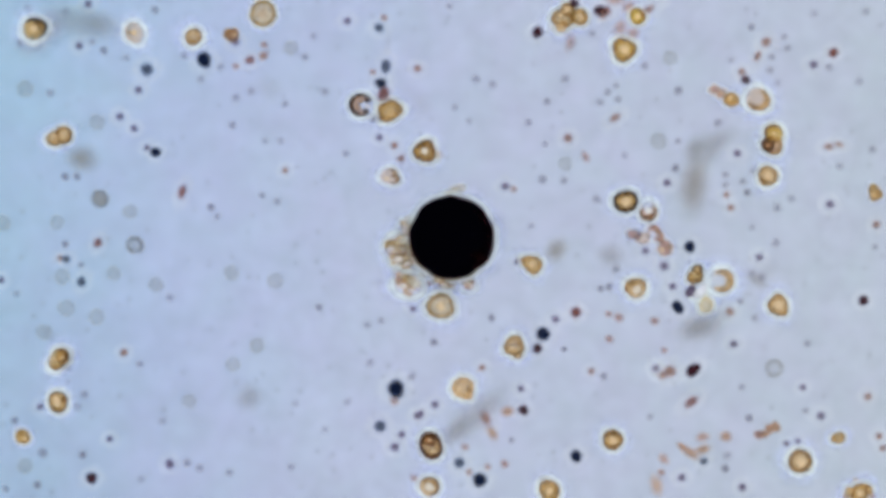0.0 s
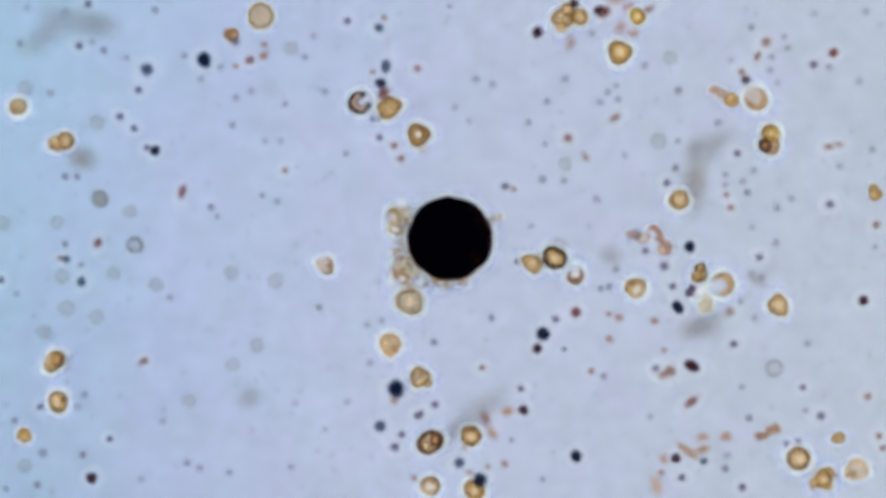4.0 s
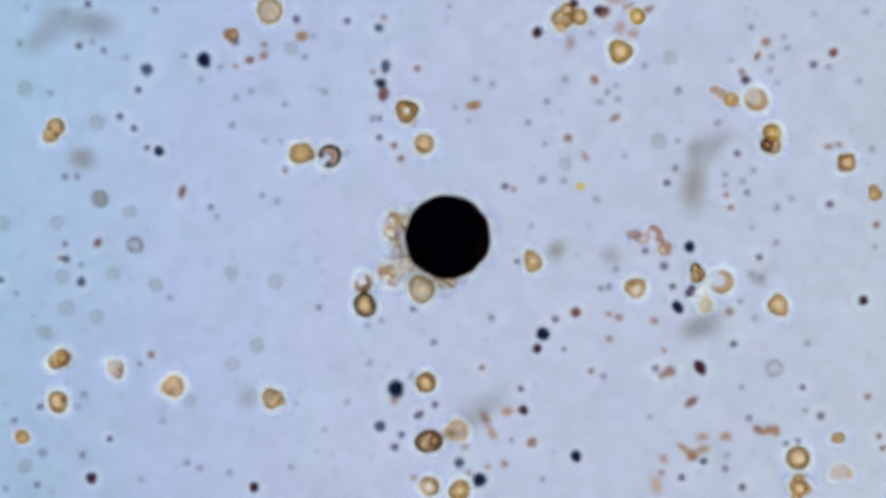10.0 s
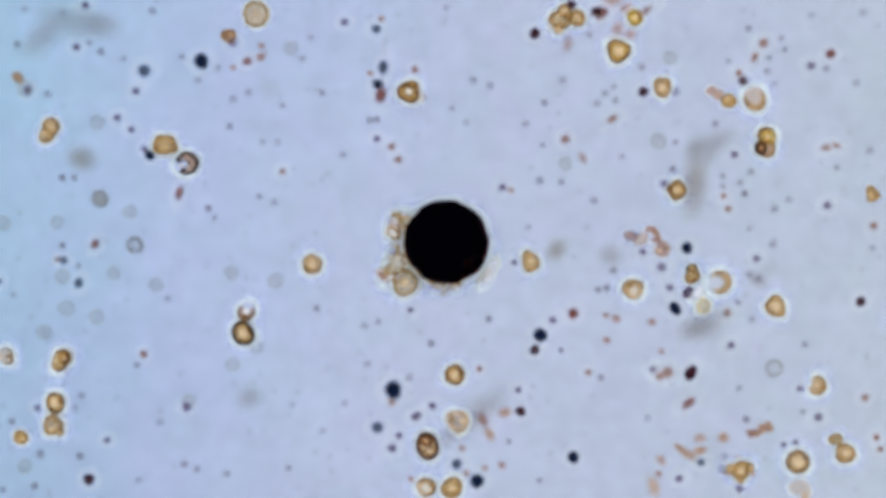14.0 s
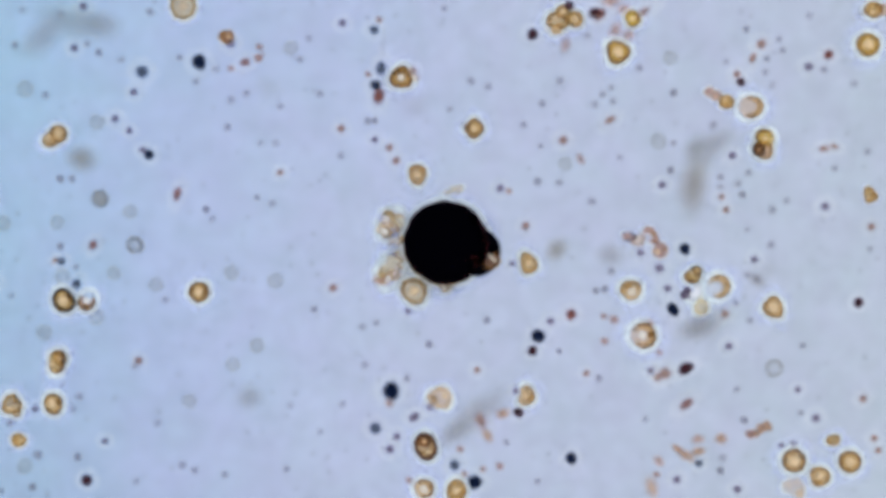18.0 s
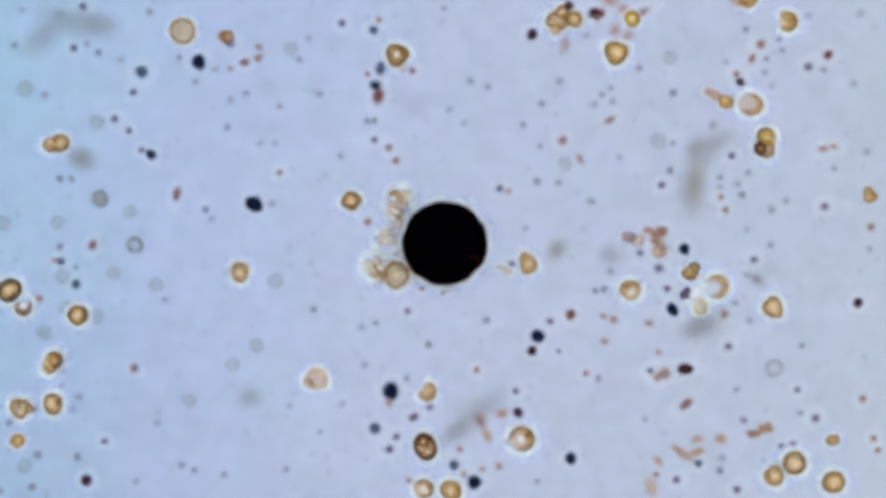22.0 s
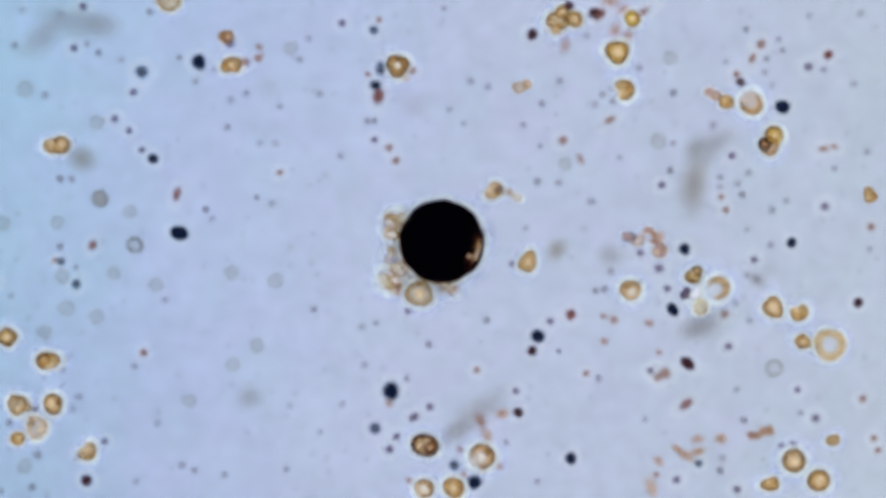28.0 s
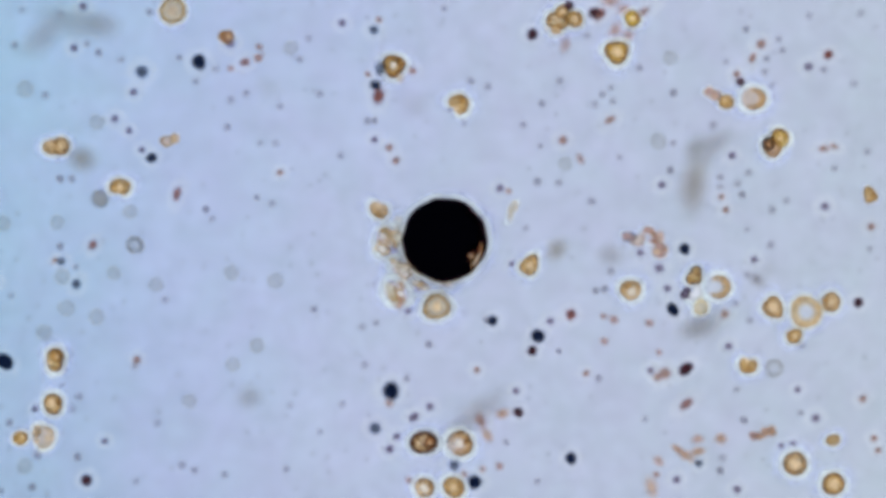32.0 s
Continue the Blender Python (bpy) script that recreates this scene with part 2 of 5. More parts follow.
    for k in range(count):
        f = k / steps
        a = math.radians(start + sweep * f)
        taper = 1.0 if closed else math.sqrt(max(0.02, math.sin(math.pi * f)))
        mid, half = (inner + outer) / 2, (outer - inner) / 2 * taper
        knob = 1 - lumps * (0.5 + 0.5 * math.sin(sum(math.sin(n * a + p) for n, p in knobs) * 1.2))
        for s, side in section:
            r = rim(a) * (mid + (2 * s - 1) * half)
            h = side * math.sqrt(max(0, 1 - (2 * s - 1) ** 2))
            verts.append((centre[0] + r * math.cos(a), centre[1] + r * math.sin(a), lift + high * h * taper))
            d = s / peak if s < peak else (1 - s) / (1 - peak)
            thick.append(smooth(d, 0, ramp) ** (fall if s > peak else 1.0) * knob * (1 if closed else min(1, 5 * min(f, 1 - f) + 0.05)))
    m = len(section)
    for k in range(count if closed else count - 1):
        j = (k + 1) % count
        for q in range(m):
            p = (q + 1) % m
            faces.append((k * m + q, j * m + q, j * m + p, k * m + p))
    if not closed:
        faces.append(tuple(range(m - 1, -1, -1)))
        faces.append(tuple((count - 1) * m + q for q in range(m)))
    return mesh_of(name, verts, faces, thick, material)


def part(name, mesh, parent, label=""):
    ob = new(name, mesh)
    ob.parent = parent
    return tagged(ob, label) if label else ob


def root(name, m, label, category, group=""):
    ob = new(name)
    ob.empty_display_size = 0.01
    ob.matrix_basis = m
    return tagged(ob, label, category, group)


MOVERS = {}


def cell(seed, r, body=None, wall=None, core=0.0, wobble=0.05, long=1.0, notch=0.0, gap=0.0, gap_at=0.0, label="", lobes=(),
         wall_wide=0.52, halo=0.72, key="", at=(0, 0), turn=0.0, core_at=(0, 0), name="cell", fade=0.22, hollow=None, fill=None, core_tone=None, lumps=0.55, corners=None,
         spots=1, arc_in=0.16):
    """A cell: its body, wall (open over gap degrees), bright core, painted halo, and further lobes (du, dv, size,
    wall).
    spots: how many brown patches of painted shading it has. hollow: the stuff of a broad arc round a clear middle, for
    a horseshoe-shaped cell."""
    r /= 1000
    body, wall = body or AMBER, wall or WALL
    wobble *= 1.3
    ob = root(name, field(*at, turn=turn), label, "cell", "cells in the fluid")
    rim = outline(seed, r, wobble, long, notch, math.radians(gap_at), 0.55, corners)
    high = r * 0.34
    part("body", lens("body", rim, high, (fill or CLEAR) if hollow else body, soft=fade), ob)
    if hollow:
        part("arc", band("arc", rim, arc_in, 1.04, high * 0.8, high * 1.0, hollow, gap_at + gap / 2, 360 - gap, peak=0.6, ramp=0.45, lumps=0.15), ob, "broad curved arc")
    part("wall", band("wall", rim, 1.02 - wall_wide, 1.06, high * 0.45, high * 1.25, wall, gap_at + gap / 2, 360 - gap, peak=0.62, lumps=lumps), ob, "darker wall")
    # The bright centre is put into the colour of a pale lens.
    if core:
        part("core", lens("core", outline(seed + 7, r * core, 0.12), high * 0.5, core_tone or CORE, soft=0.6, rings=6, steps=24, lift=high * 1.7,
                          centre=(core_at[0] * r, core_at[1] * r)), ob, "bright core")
    rng = random.Random(seed * 3)
    side = math.radians(gap_at + 180) if gap else rng.uniform(0, 6.28)
    # One-sided shading of the cell, painted as soft brown patches.
    for k in range(spots if r > 0.0115 else 0):
        a = side + k * rng.uniform(1.2, 2.4)
        d = r * rng.uniform(0.42, 0.6)
        part("granule", lens("granule", outline(seed + 60 + k, r * rng.uniform(0.36, 0.5), 0.2, 1.25), high * 0.25, WALL if wall in (WALL, DARK_WALL) else SOFT_WALL, soft=1.0,
                             rings=5, steps=18, lift=high * 1.85, centre=(d * math.cos(a), d * math.sin(a))), ob, "painted brown shading patch")
    # The lighter side of the shading, painted as a pale patch opposite.
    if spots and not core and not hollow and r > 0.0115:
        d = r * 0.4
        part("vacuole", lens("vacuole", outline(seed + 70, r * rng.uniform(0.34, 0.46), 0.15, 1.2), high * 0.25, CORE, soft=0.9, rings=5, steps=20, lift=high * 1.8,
                             centre=(-d * math.cos(side + 0.4), -d * math.sin(side + 0.4))), ob, "painted pale light patch")
    for k, (du, dv, size, tone) in enumerate(lobes):
        c = (du * r, -dv * r)
        rim2 = outline(seed + 20 + k, r * size, wobble)
        lobe = part("lobe", lens("lobe", rim2, high * 0.9, body, soft=fade, centre=c, lift=high * 1.15), ob)
        part("wall", band("lobe_wall", rim2, 0.50, 1.06, high * 0.4, high * 1.45, tone, peak=0.62, centre=c, steps=32, lumps=lumps), lobe, "darker wall")
        # Painted shine on the lobe.
        part("shine", lens("shine", outline(seed + 40 + k, r * size * 0.5, 0.1), high * 0.3, CORE, soft=0.9, rings=5, steps=18, lift=high * 1.9, centre=c), lobe, "painted bright spot")
    # The bright halo round the rim is put into two pale bands.
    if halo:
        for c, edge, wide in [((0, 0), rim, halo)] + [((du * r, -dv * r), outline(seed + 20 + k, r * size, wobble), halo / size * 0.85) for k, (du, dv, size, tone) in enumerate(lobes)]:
            clear = part("envelope", band("envelope", edge, 0.88, 1.0 + wide, high * 0.3, high * 0.35, HALO_WHITE, peak=0.24, fall=1.8, lumps=0.25, centre=c), ob, "painted bright halo")
            part("haze", band("haze", edge, 0.95, 1.0 + 2.2 * wide, high * 0.15, high * 0.16, HAZE, peak=0.2, fall=1.3, lumps=0.7, centre=c), clear, "faint painted lavender halo")
    if key:
        MOVERS[key] = ob
    return ob


GRAINS = {}
HALOED = (NAVY, MAROON, DARK_RED, SLATE, RUST_RED, RUST, PLUM)


def grain(u, v, r, tone, label, long=1.0, turn=0.0, soft=0.6, name="speck", key=""):
    """A small grain; grains of one tone share a few lump shapes."""
    kind = (tone.name, round(long, 1), soft, int(u * 7 + v * 3) % 3)
    if kind not in GRAINS:
        GRAINS[kind] = lens("grain", outline(len(GRAINS) + 900, 1.0, 0.07, long), 0.5, tone, soft=min(1.0, soft + 0.25), rings=7, steps=22)
    ob = new(name, GRAINS[kind])
    ob.matrix_basis = field(u, v, turn=turn)
    ob.scale = (r * (1.15 + 0.42 * soft) / 1000,) * 3
    tagged(ob, label, "particle", "specks in the fluid")
    # Dark grains get their bright halo as a painted pale band.
    if tone in HALOED:
        kind = ("envelope", round(long, 1))
        if kind not in GRAINS:
            GRAINS[kind] = band("envelope", outline(3, 1.0, 0.05, long), 0.72, 2.0, 0.06, 0.08, THIN_HALO, steps=24, peak=0.2, fall=1.4, lumps=0.5)
        part("envelope", GRAINS[kind], ob, "faint painted halo")
    if key:
        MOVERS[key] = ob
    return ob


# ---- the slide and its lamp ----
def slab(name, x, y, z0, z1, material, label, bevel=0.004):
    bm = bmesh.new()
    bmesh.ops.create_cube(bm, size=1)
    bmesh.ops.scale(bm, vec=(2 * x, 2 * y, z1 - z0), verts=bm.verts)
    bmesh.ops.translate(bm, vec=(0, 0, (z0 + z1) / 2), verts=bm.verts)
    bmesh.ops.bevel(bm, geom=bm.edges[:], offset=bevel, segments=2, affect="EDGES")
    me = bpy.data.meshes.new(name)
    bm.to_mesh(me)
    bm.free()
    me.materials.append(material)
    return tagged(new(name, me), label, name.replace("_", " "), kind="structure")


slide = slab("glass_slide", 1.6, 1.1, -0.10, 0.0, GLASS, "clear glass slide carrying a drop of fluid", 0.012)
slide.visible_shadow = False
lamp = slab("lamp_field", 2.4, 1.7, -0.17, -0.102, LAMP, "evenly glowing pale blue frosted lamp field")

# ---- the black sphere ----
def sphere():
    ob = root("black_sphere", field(799, 421), "large opaque black sphere with a thin brown rim, resting among cells", "sphere")
    rim = outline(3, 0.0721, 0.022, corners=(9, 0.007, 12))
    part("body", lens("body", rim, 0.072, BLACK, soft=0.0, rings=14, steps=90, lift=0.0735), ob)
    part("rim", band("rim", rim, 0.955, 1.035, 0.006, 0.0735, MAROON, steps=90, peak=0.5), ob, "thin dark maroon rim")
    # Colour fringe of the lens at the sphere's edge, painted as an ochre band.
    part("fringe", band("fringe", rim, 0.985, 1.065, 0.005, 0.0735, SOFT_WALL, 150, 190, steps=72, peak=0.35, lumps=0.8), ob, "painted uneven ochre lens fringe")
    # The sphere's bright halo, painted as bands lying on the slide.
    clear = part("envelope", band("envelope", rim, 0.985, 1.24, 0.002, 0.003, HALO_WHITE, steps=90, peak=0.25, fall=1.4, lumps=0.25), ob, "painted bright halo")
    part("haze", band("haze", rim, 1.0, 1.5, 0.001, 0.0015, HAZE, steps=90, peak=0.2, fall=1.4, lumps=0.6), clear, "faint painted lavender halo")
    # Reddish sheen on the sphere's right flank, painted as two dark red overlays.
    part("tint", lens("tint", outline(6, 0.016, 0.2, 1.3), 0.004, RED_GLINT, soft=1.0, rings=5, steps=20, lift=0.132, centre=(0.046, -0.030)), ob, "faint painted red sheen")
    part("blush", band("blush", rim, 0.76, 1.02, 0.004, 0.118, RED_GLINT, -75, 140, steps=40, peak=0.85, ramp=1.0, lumps=0.5), ob, "painted maroon sheen inside the rim")
    MOVERS["sphere"] = ob


sphere()


def bud():
    """A dark lump under the sphere that comes out at its side, with an amber drop on it."""
    ob = root("dark_bud", field(800, 430), "dark lump beside the black sphere with an amber drop", "particle")
    rim = outline(31, 0.045, 0.02, 1.06)
    part("body", lens("body", rim, 0.045, BLACK, soft=0.0, steps=48, rings=12, lift=0.0735), ob)
    part("drop", lens("drop", outline(32, 0.015, 0.1), 0.006, ROSE, soft=0.3, steps=20, rings=5, lift=0.107, centre=(0.033, -0.004)), ob, "rosy amber drop")
    # Two highlights on the drop, painted as cream lenses.
    for x, y in ((0.037, -0.001), (0.029, 0.002)):
        part("shine", lens("shine", outline(35, 0.0055, 0.2, 1.3), 0.002, CRYSTAL, soft=0.7, steps=14, rings=4, lift=0.113, centre=(x, y)), ob, "painted cream highlight")
    part("wall", band("drop_wall", outline(32, 0.017, 0.1), 0.6, 1.05, 0.005, 0.106, WALL, centre=(0.033, -0.004), steps=28), ob, "brown drop wall")
    # The same red sheen painted on the lump.
    part("tint", lens("tint", outline(36, 0.012, 0.2), 0.003, RED_GLINT, soft=1.0, steps=16, rings=4, lift=0.116, centre=(0.020, 0.0)), ob, "faint painted red sheen")
    MOVERS["bud"] = ob
    # Curved amber highlight and its dark glow, painted as bands over the sphere.
    ob = root("amber_highlight_arc", field(786, 427), "painted curved amber highlight on the flank of the black sphere", "droplet")
    rim = outline(33, 0.0645, 0.008)
    part("body", band("body", rim, 0.66, 1.08, 0.004, 0.004, GLINT_DARK, -52, 60, steps=26, peak=0.72), ob, "painted dark brown glow")
    part("crescent", band("crescent", rim, 0.90, 1.06, 0.003, 0.010, GLINT_AMBER, -48, 46, steps=26, peak=0.6, ramp=0.7), ob, "painted pale amber crescent highlight")
    part("shine", band("shine", rim, 0.95, 1.02, 0.002, 0.013, CRYSTAL, -42, 30, steps=20), ob, "painted cream highlight")
    MOVERS["droplet"] = ob
    # Small round glint, painted as a tan lens on the sphere.
    ob = root("amber_glint", field(832, 455), "small painted tan glint on the flank of the black sphere", "droplet")
    part("body", lens("body", outline(34, 0.0085, 0.12, 1.1), 0.003, GLINT_AMBER, soft=0.7, steps=18, rings=5), ob)
    part("core", lens("core", outline(37, 0.0034, 0.1), 0.0015, CRYSTAL, soft=0.8, steps=14, rings=4, lift=0.006), ob, "painted cream highlight")
    MOVERS["bead"] = ob


bud()


def flake(seed, r, tone, label, key="", at=(0, 0), long=1.3, turn=0.0, halo=0.8, edge=None, name="flake"):
    """An irregular chip with facets, a rim and a painted halo."""
    r /= 1000
    ob = root(name, field(*at, turn=turn), label, "flake", "flakes round the sphere")
    rim = outline(seed, r, 0.22, long)
    part("body", lens("body", rim, r * 0.3, tone, soft=0.6, rings=6, steps=26), ob)
    part("edge", band("edge", rim, 0.70, 1.08, r * 0.12, r * 0.34, edge or SOFT_WALL, seed * 37 % 360, 250, steps=24, lumps=0.7), ob, "ochre edge")
    if halo:
        part("envelope", band("envelope", rim, 0.9, 1 + halo, r * 0.1, r * 0.12, HALO_WHITE, peak=0.25, steps=28, fall=1.8), ob, "painted bright halo")
    MOVERS[key] = ob


def lump(seed, r, key, label, facets, tones, walls, tall=1.0, halo=0.7):
    """A cluster of glassy crumbs grown together: crumbs with brown edges and painted highlights in one painted halo."""
    r /= 1000
    rng = random.Random(seed)
    ob = root("crystal_lump", field(730, 400), label, "crystal lump", "crystal lumps on the sphere")
    for k in range(facets):
        a, d = k * 2.4 + rng.uniform(-0.5, 0.5), r * (0.0 if k == 0 else rng.uniform(0.36, 0.56))
        c = (d * math.cos(a), d * math.sin(a) * tall)
        rim = outline(seed * 9 + k, r * rng.uniform(0.44, 0.64), 0.28, rng.uniform(1.1, 1.8))
        crumb = part("crumb", lens("crumb", rim, r * 0.2, tones[k % len(tones)], soft=0.6, rings=6, steps=24, centre=c, lift=r * (0.25 + 0.05 * k)), ob)
        part("edge", band("edge", rim, 0.46, 1.1, r * 0.08, r * (0.42 + 0.05 * k), walls[k % len(walls)], rng.uniform(0, 360), rng.uniform(140, 260), steps=28, centre=c, lumps=0.7), crumb, "brown edge")
        # Highlight painted on the crumb as a small white or cream lens.
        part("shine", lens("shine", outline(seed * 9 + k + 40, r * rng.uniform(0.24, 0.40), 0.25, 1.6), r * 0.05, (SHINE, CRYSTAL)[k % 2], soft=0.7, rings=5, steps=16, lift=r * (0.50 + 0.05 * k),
                           centre=(c[0] + r * rng.uniform(-0.1, 0.1), c[1] + r * rng.uniform(-0.1, 0.1))), crumb, "painted bright highlight")
    # Lavender parts of the lump's halo, painted as soft patches.
    for k in range(2):
        a = k * 2.6 + seed
        part("glassy_patch", lens("glassy_patch", outline(seed * 5 + k, r * 0.5, 0.2, 1.3), r * 0.04, LAVENDER, soft=0.8, rings=5, steps=20, lift=r * 0.15,
                                  centre=(r * 0.75 * math.cos(a), r * 0.75 * math.sin(a))), ob, "painted lavender halo patch")
    hull = outline(seed + 5, r * 1.0, 0.10, 1.0)
    # Bright halo round the whole lump, painted as two bands.
    part("envelope", band("envelope", hull, 0.80, 1 + halo, r * 0.06, r * 0.08, HALO_WHITE, peak=0.25, steps=36, fall=1.3, lumps=0.35), ob, "painted bright halo")
    part("haze", band("haze", hull, 0.9, 1 + 1.8 * halo, r * 0.03, r * 0.04, HAZE, peak=0.25, steps=36, fall=1.2, lumps=0.6), ob, "painted lavender halo")
    MOVERS[key] = ob


lump(41, 25, "lump_high", "yellow and white glassy lump clinging to the black sphere", 5, (PALE, CRYSTAL, AMBER, CRYSTAL), (SOFT_WALL, TAN), 1.35)
lump(42, 14, "lump_mid", "small reddish-brown glassy lump clinging to the black sphere", 3, (ROSE, AMBER, PALE), (ROSE_WALL, WALL), 1.2)
lump(43, 20, "lump_side", "pale tan glassy lump with white highlights beside the black sphere", 4, (PALE, CRYSTAL, TAN), (TAN, ROSE, TAN))
lump(44, 23, "lump_low", "pale rosy and white glassy lump beside the black sphere", 5, (PALE, CRYSTAL, ROSY_TAN, CRYSTAL), (TAN, ROSE, TAN, SOFT_WALL), 1.1)
lump(45, 16, "lump_under", "ochre glassy lump under the edge of the black sphere", 3, (AMBER, TAN, CREAM), (SOFT_WALL, TAN), 0.8)
lump(46, 14, "lump_last", "small tan glassy lump under the edge of the black sphere", 3, (TAN, ROSE, PALE), (ROSE_WALL, SOFT_WALL), 0.8)

CRUMBS = random.Random(12)
for k in range(9):
    a = 2.7 + 0.27 * k + CRUMBS.uniform(-0.1, 0.1)
    d = CRUMBS.uniform(76, 90)
    flake(80 + k, CRUMBS.uniform(5, 8), (CRYSTAL, ROSE, AMBER, PALE, TAN)[k % 5], "tiny pale crumb clinging to the black sphere", "crumb%d" % k,
          (799 + d * math.cos(a), 421 - d * math.sin(a)), CRUMBS.uniform(1.0, 1.6), k * 70, halo=0.5, edge=ROSE_WALL if k % 2 else TAN, name="crumb")

# ---- cells that stay in their place ----
def golden_lobe(ob):
    """The two lobes that sit on a pale cell: a golden one with a brown arc over it and a small dark ring."""
    rim, c, high = outline(131, 0.0175, 0.05), (0.003, 0.019), 0.006
    lobe = part("lobe", lens("lobe", rim, high, GOLD, centre=c, lift=high * 1.15), ob, "golden lobe")
    part("wall", band("wall", rim, 0.60, 1.08, high * 0.4, high * 1.6, WALL, 20, 215, steps=36, peak=0.62, centre=c, lumps=0.3), lobe, "brown arc")
    part("shine", lens("shine", outline(132, 0.008, 0.1), high * 0.3, CORE, soft=0.9, rings=5, steps=18, lift=high * 1.9, centre=c), lobe, "painted bright spot")
    rim, c = outline(133, 0.0115, 0.06), (-0.0085, -0.001)
    knob = part("lobe", lens("knob", rim, high * 0.8, BROWN, centre=c, lift=high * 1.5), ob, "small dark lobe")
    part("wall", band("wall", rim, 0.45, 1.10, high * 0.3, high * 2.0, DARK_WALL, steps=30, centre=c, lumps=0.2), knob, "dark brown ring")
    part("shine", lens("shine", outline(134, 0.0035, 0.1), high * 0.2, CORE, soft=0.9, rings=5, steps=16, lift=high * 2.3, centre=c), knob, "painted pale spot")
    rim = outline(131, 0.0175, 0.05)
    part("envelope", band("envelope", rim, 0.88, 1.70, high * 0.3, high * 0.35, HALO_WHITE, peak=0.24, fall=1.8, lumps=0.25, centre=(0.003, 0.019)), ob, "painted bright halo")


def capsule():
    """A dark brown capsule: a thick wall round a tan inside, with a darker curled lobe at one end."""
    ob = root("cell", field(763, 788), "dark brown capsule-shaped cell with a tan inside", "cell", "cells in the fluid")
    flat, high, lean = outline(117, 0.0215, 0.04, 1.16, 0.10, math.radians(-84), 0.4), 0.008, math.radians(104)

    def rim(a):
        return flat(a - lean)
    part("body", lens("body", rim, high, TAN, soft=0.2), ob, "tan inside")
    part("inner_wall", band("inner_wall", rim, 0.30, 0.72, high * 0.4, high * 1.2, WALL, 200, 200, peak=0.5, lumps=0.5), ob, "brown inner streak")
    part("wall", band("wall", rim, 0.50, 1.08, high * 0.45, high * 1.3, MAHOGANY, peak=0.6, ramp=0.85, lumps=0.25), ob, "dark brown wall")
    curl = outline(119, 0.0105, 0.08, 1.15)
    lobe = part("lobe", lens("lobe", curl, high * 0.5, BROWN, soft=0.4, rings=7, steps=28, lift=high * 1.7, centre=(-0.004, 0.009)), ob, "darker curled lobe")
    part("wall", band("wall", curl, 0.55, 1.12, high * 0.3, high * 2.1, MAHOGANY, 190, 250, steps=30, centre=(-0.004, 0.009), lumps=0.3), lobe, "dark curled wall")
    part("shine", lens("shine", outline(120, 0.004, 0.15, 1.4), high * 0.2, CORE, soft=0.9, rings=5, steps=18, lift=high * 2.5, centre=(-0.003, 0.010)), lobe, "painted bright spot")
    part("core", lens("core", outline(121, 0.0062, 0.12, 1.5), high * 0.3, CORE, soft=0.8, rings=6, steps=22, lift=high * 1.9, centre=(0.005, -0.009)), ob, "bright core")
    clear = part("envelope", band("envelope", rim, 0.88, 1.65, high * 0.3, high * 0.35, HALO_WHITE, peak=0.24, fall=1.8, lumps=0.25), ob, "painted bright halo")
    part("haze", band("haze", rim, 0.95, 2.3, high * 0.15, high * 0.16, HAZE, peak=0.2, fall=1.3, lumps=0.7), clear, "faint painted lavender halo")
    MOVERS["brown_twin"] = ob


RING = "amber cell with a dark wall and a bright centre"
PLAIN = "plain tan cell with a thin wall"
SHOE = "horseshoe-shaped ochre cell with a clear gap"
cell(101, 21, GOLD, WALL, 0.66, 0.07, label="yellow-amber rounded triangular cell with a thick wall", key="delta", at=(1102, 90), corners=(3, 0.05, -90), spots=0)
cell(102, 21, TAN, WALL, 0.68, 0.02, spots=0, label="large round amber cell with an even wall", key="round", at=(1415, 816))
cell(103, 18, AMBER, WALL, 0.7, 0.05, label=RING, at=(104, 711), core_at=(-0.1, 0.1))
cell(104, 18.5, AMBER, WALL, 0.0, 0.06, 1.14, label="brown leaf-shaped cell with a dark streak across it", key="left_cell", at=(104, 635), gap=60, gap_at=120, notch=0.16, lobes=[(0.38, 0.2, 0.66, WALL)])
cell(105, 13, AMBER, SOFT_WALL, 0, 0.05, 1.1, label="small orange-tan cell on the glass", key="small_left", at=(41, 773), halo=0.5)
cell(106, 14, TAN, SOFT_WALL, 0, 0.06, label="two joined orange-tan cells, one smaller", key="left_twin", at=(97, 246), lobes=[(1.15, -0.45, 1.15, WALL)])
cell(107, 19, TAN, SOFT_WALL, 0.55, 0.05, label=RING, at=(1125, 510), core_at=(0.05, -0.15), core_tone=WHITE_CORE, gap=1, gap_at=-55)
cell(108, 19, TAN, SOFT_WALL, 0.6, 0.08, spots=0, label="tan rounded cell with one flat side", at=(1376, 540), notch=0.14, gap_at=135)
cell(109, 22, CLEAR, SOFT_WALL, 0, 0.04, label=SHOE, key="shoe_low", at=(1275, 497), gap=70, gap_at=178, hollow=TAN, arc_in=0.30, spots=0)
cell(110, 21, PALE, SOFT_WALL, 0, 0.05, 1.08, label=SHOE, key="shoe_high", at=(1340, 176), gap=95, gap_at=136, hollow=TAN, fill=PALE, arc_in=0.42, spots=0)
cell(111, 18, ROSY_TAN, SOFT_WALL, 0.5, 0.05, spots=0, label="golden cell joined to a pale one and a small dark one", key="right_twin", at=(1366, 257), core_at=(0.25, 0.0), core_tone=PALE)
golden_lobe(MOVERS["right_twin"])
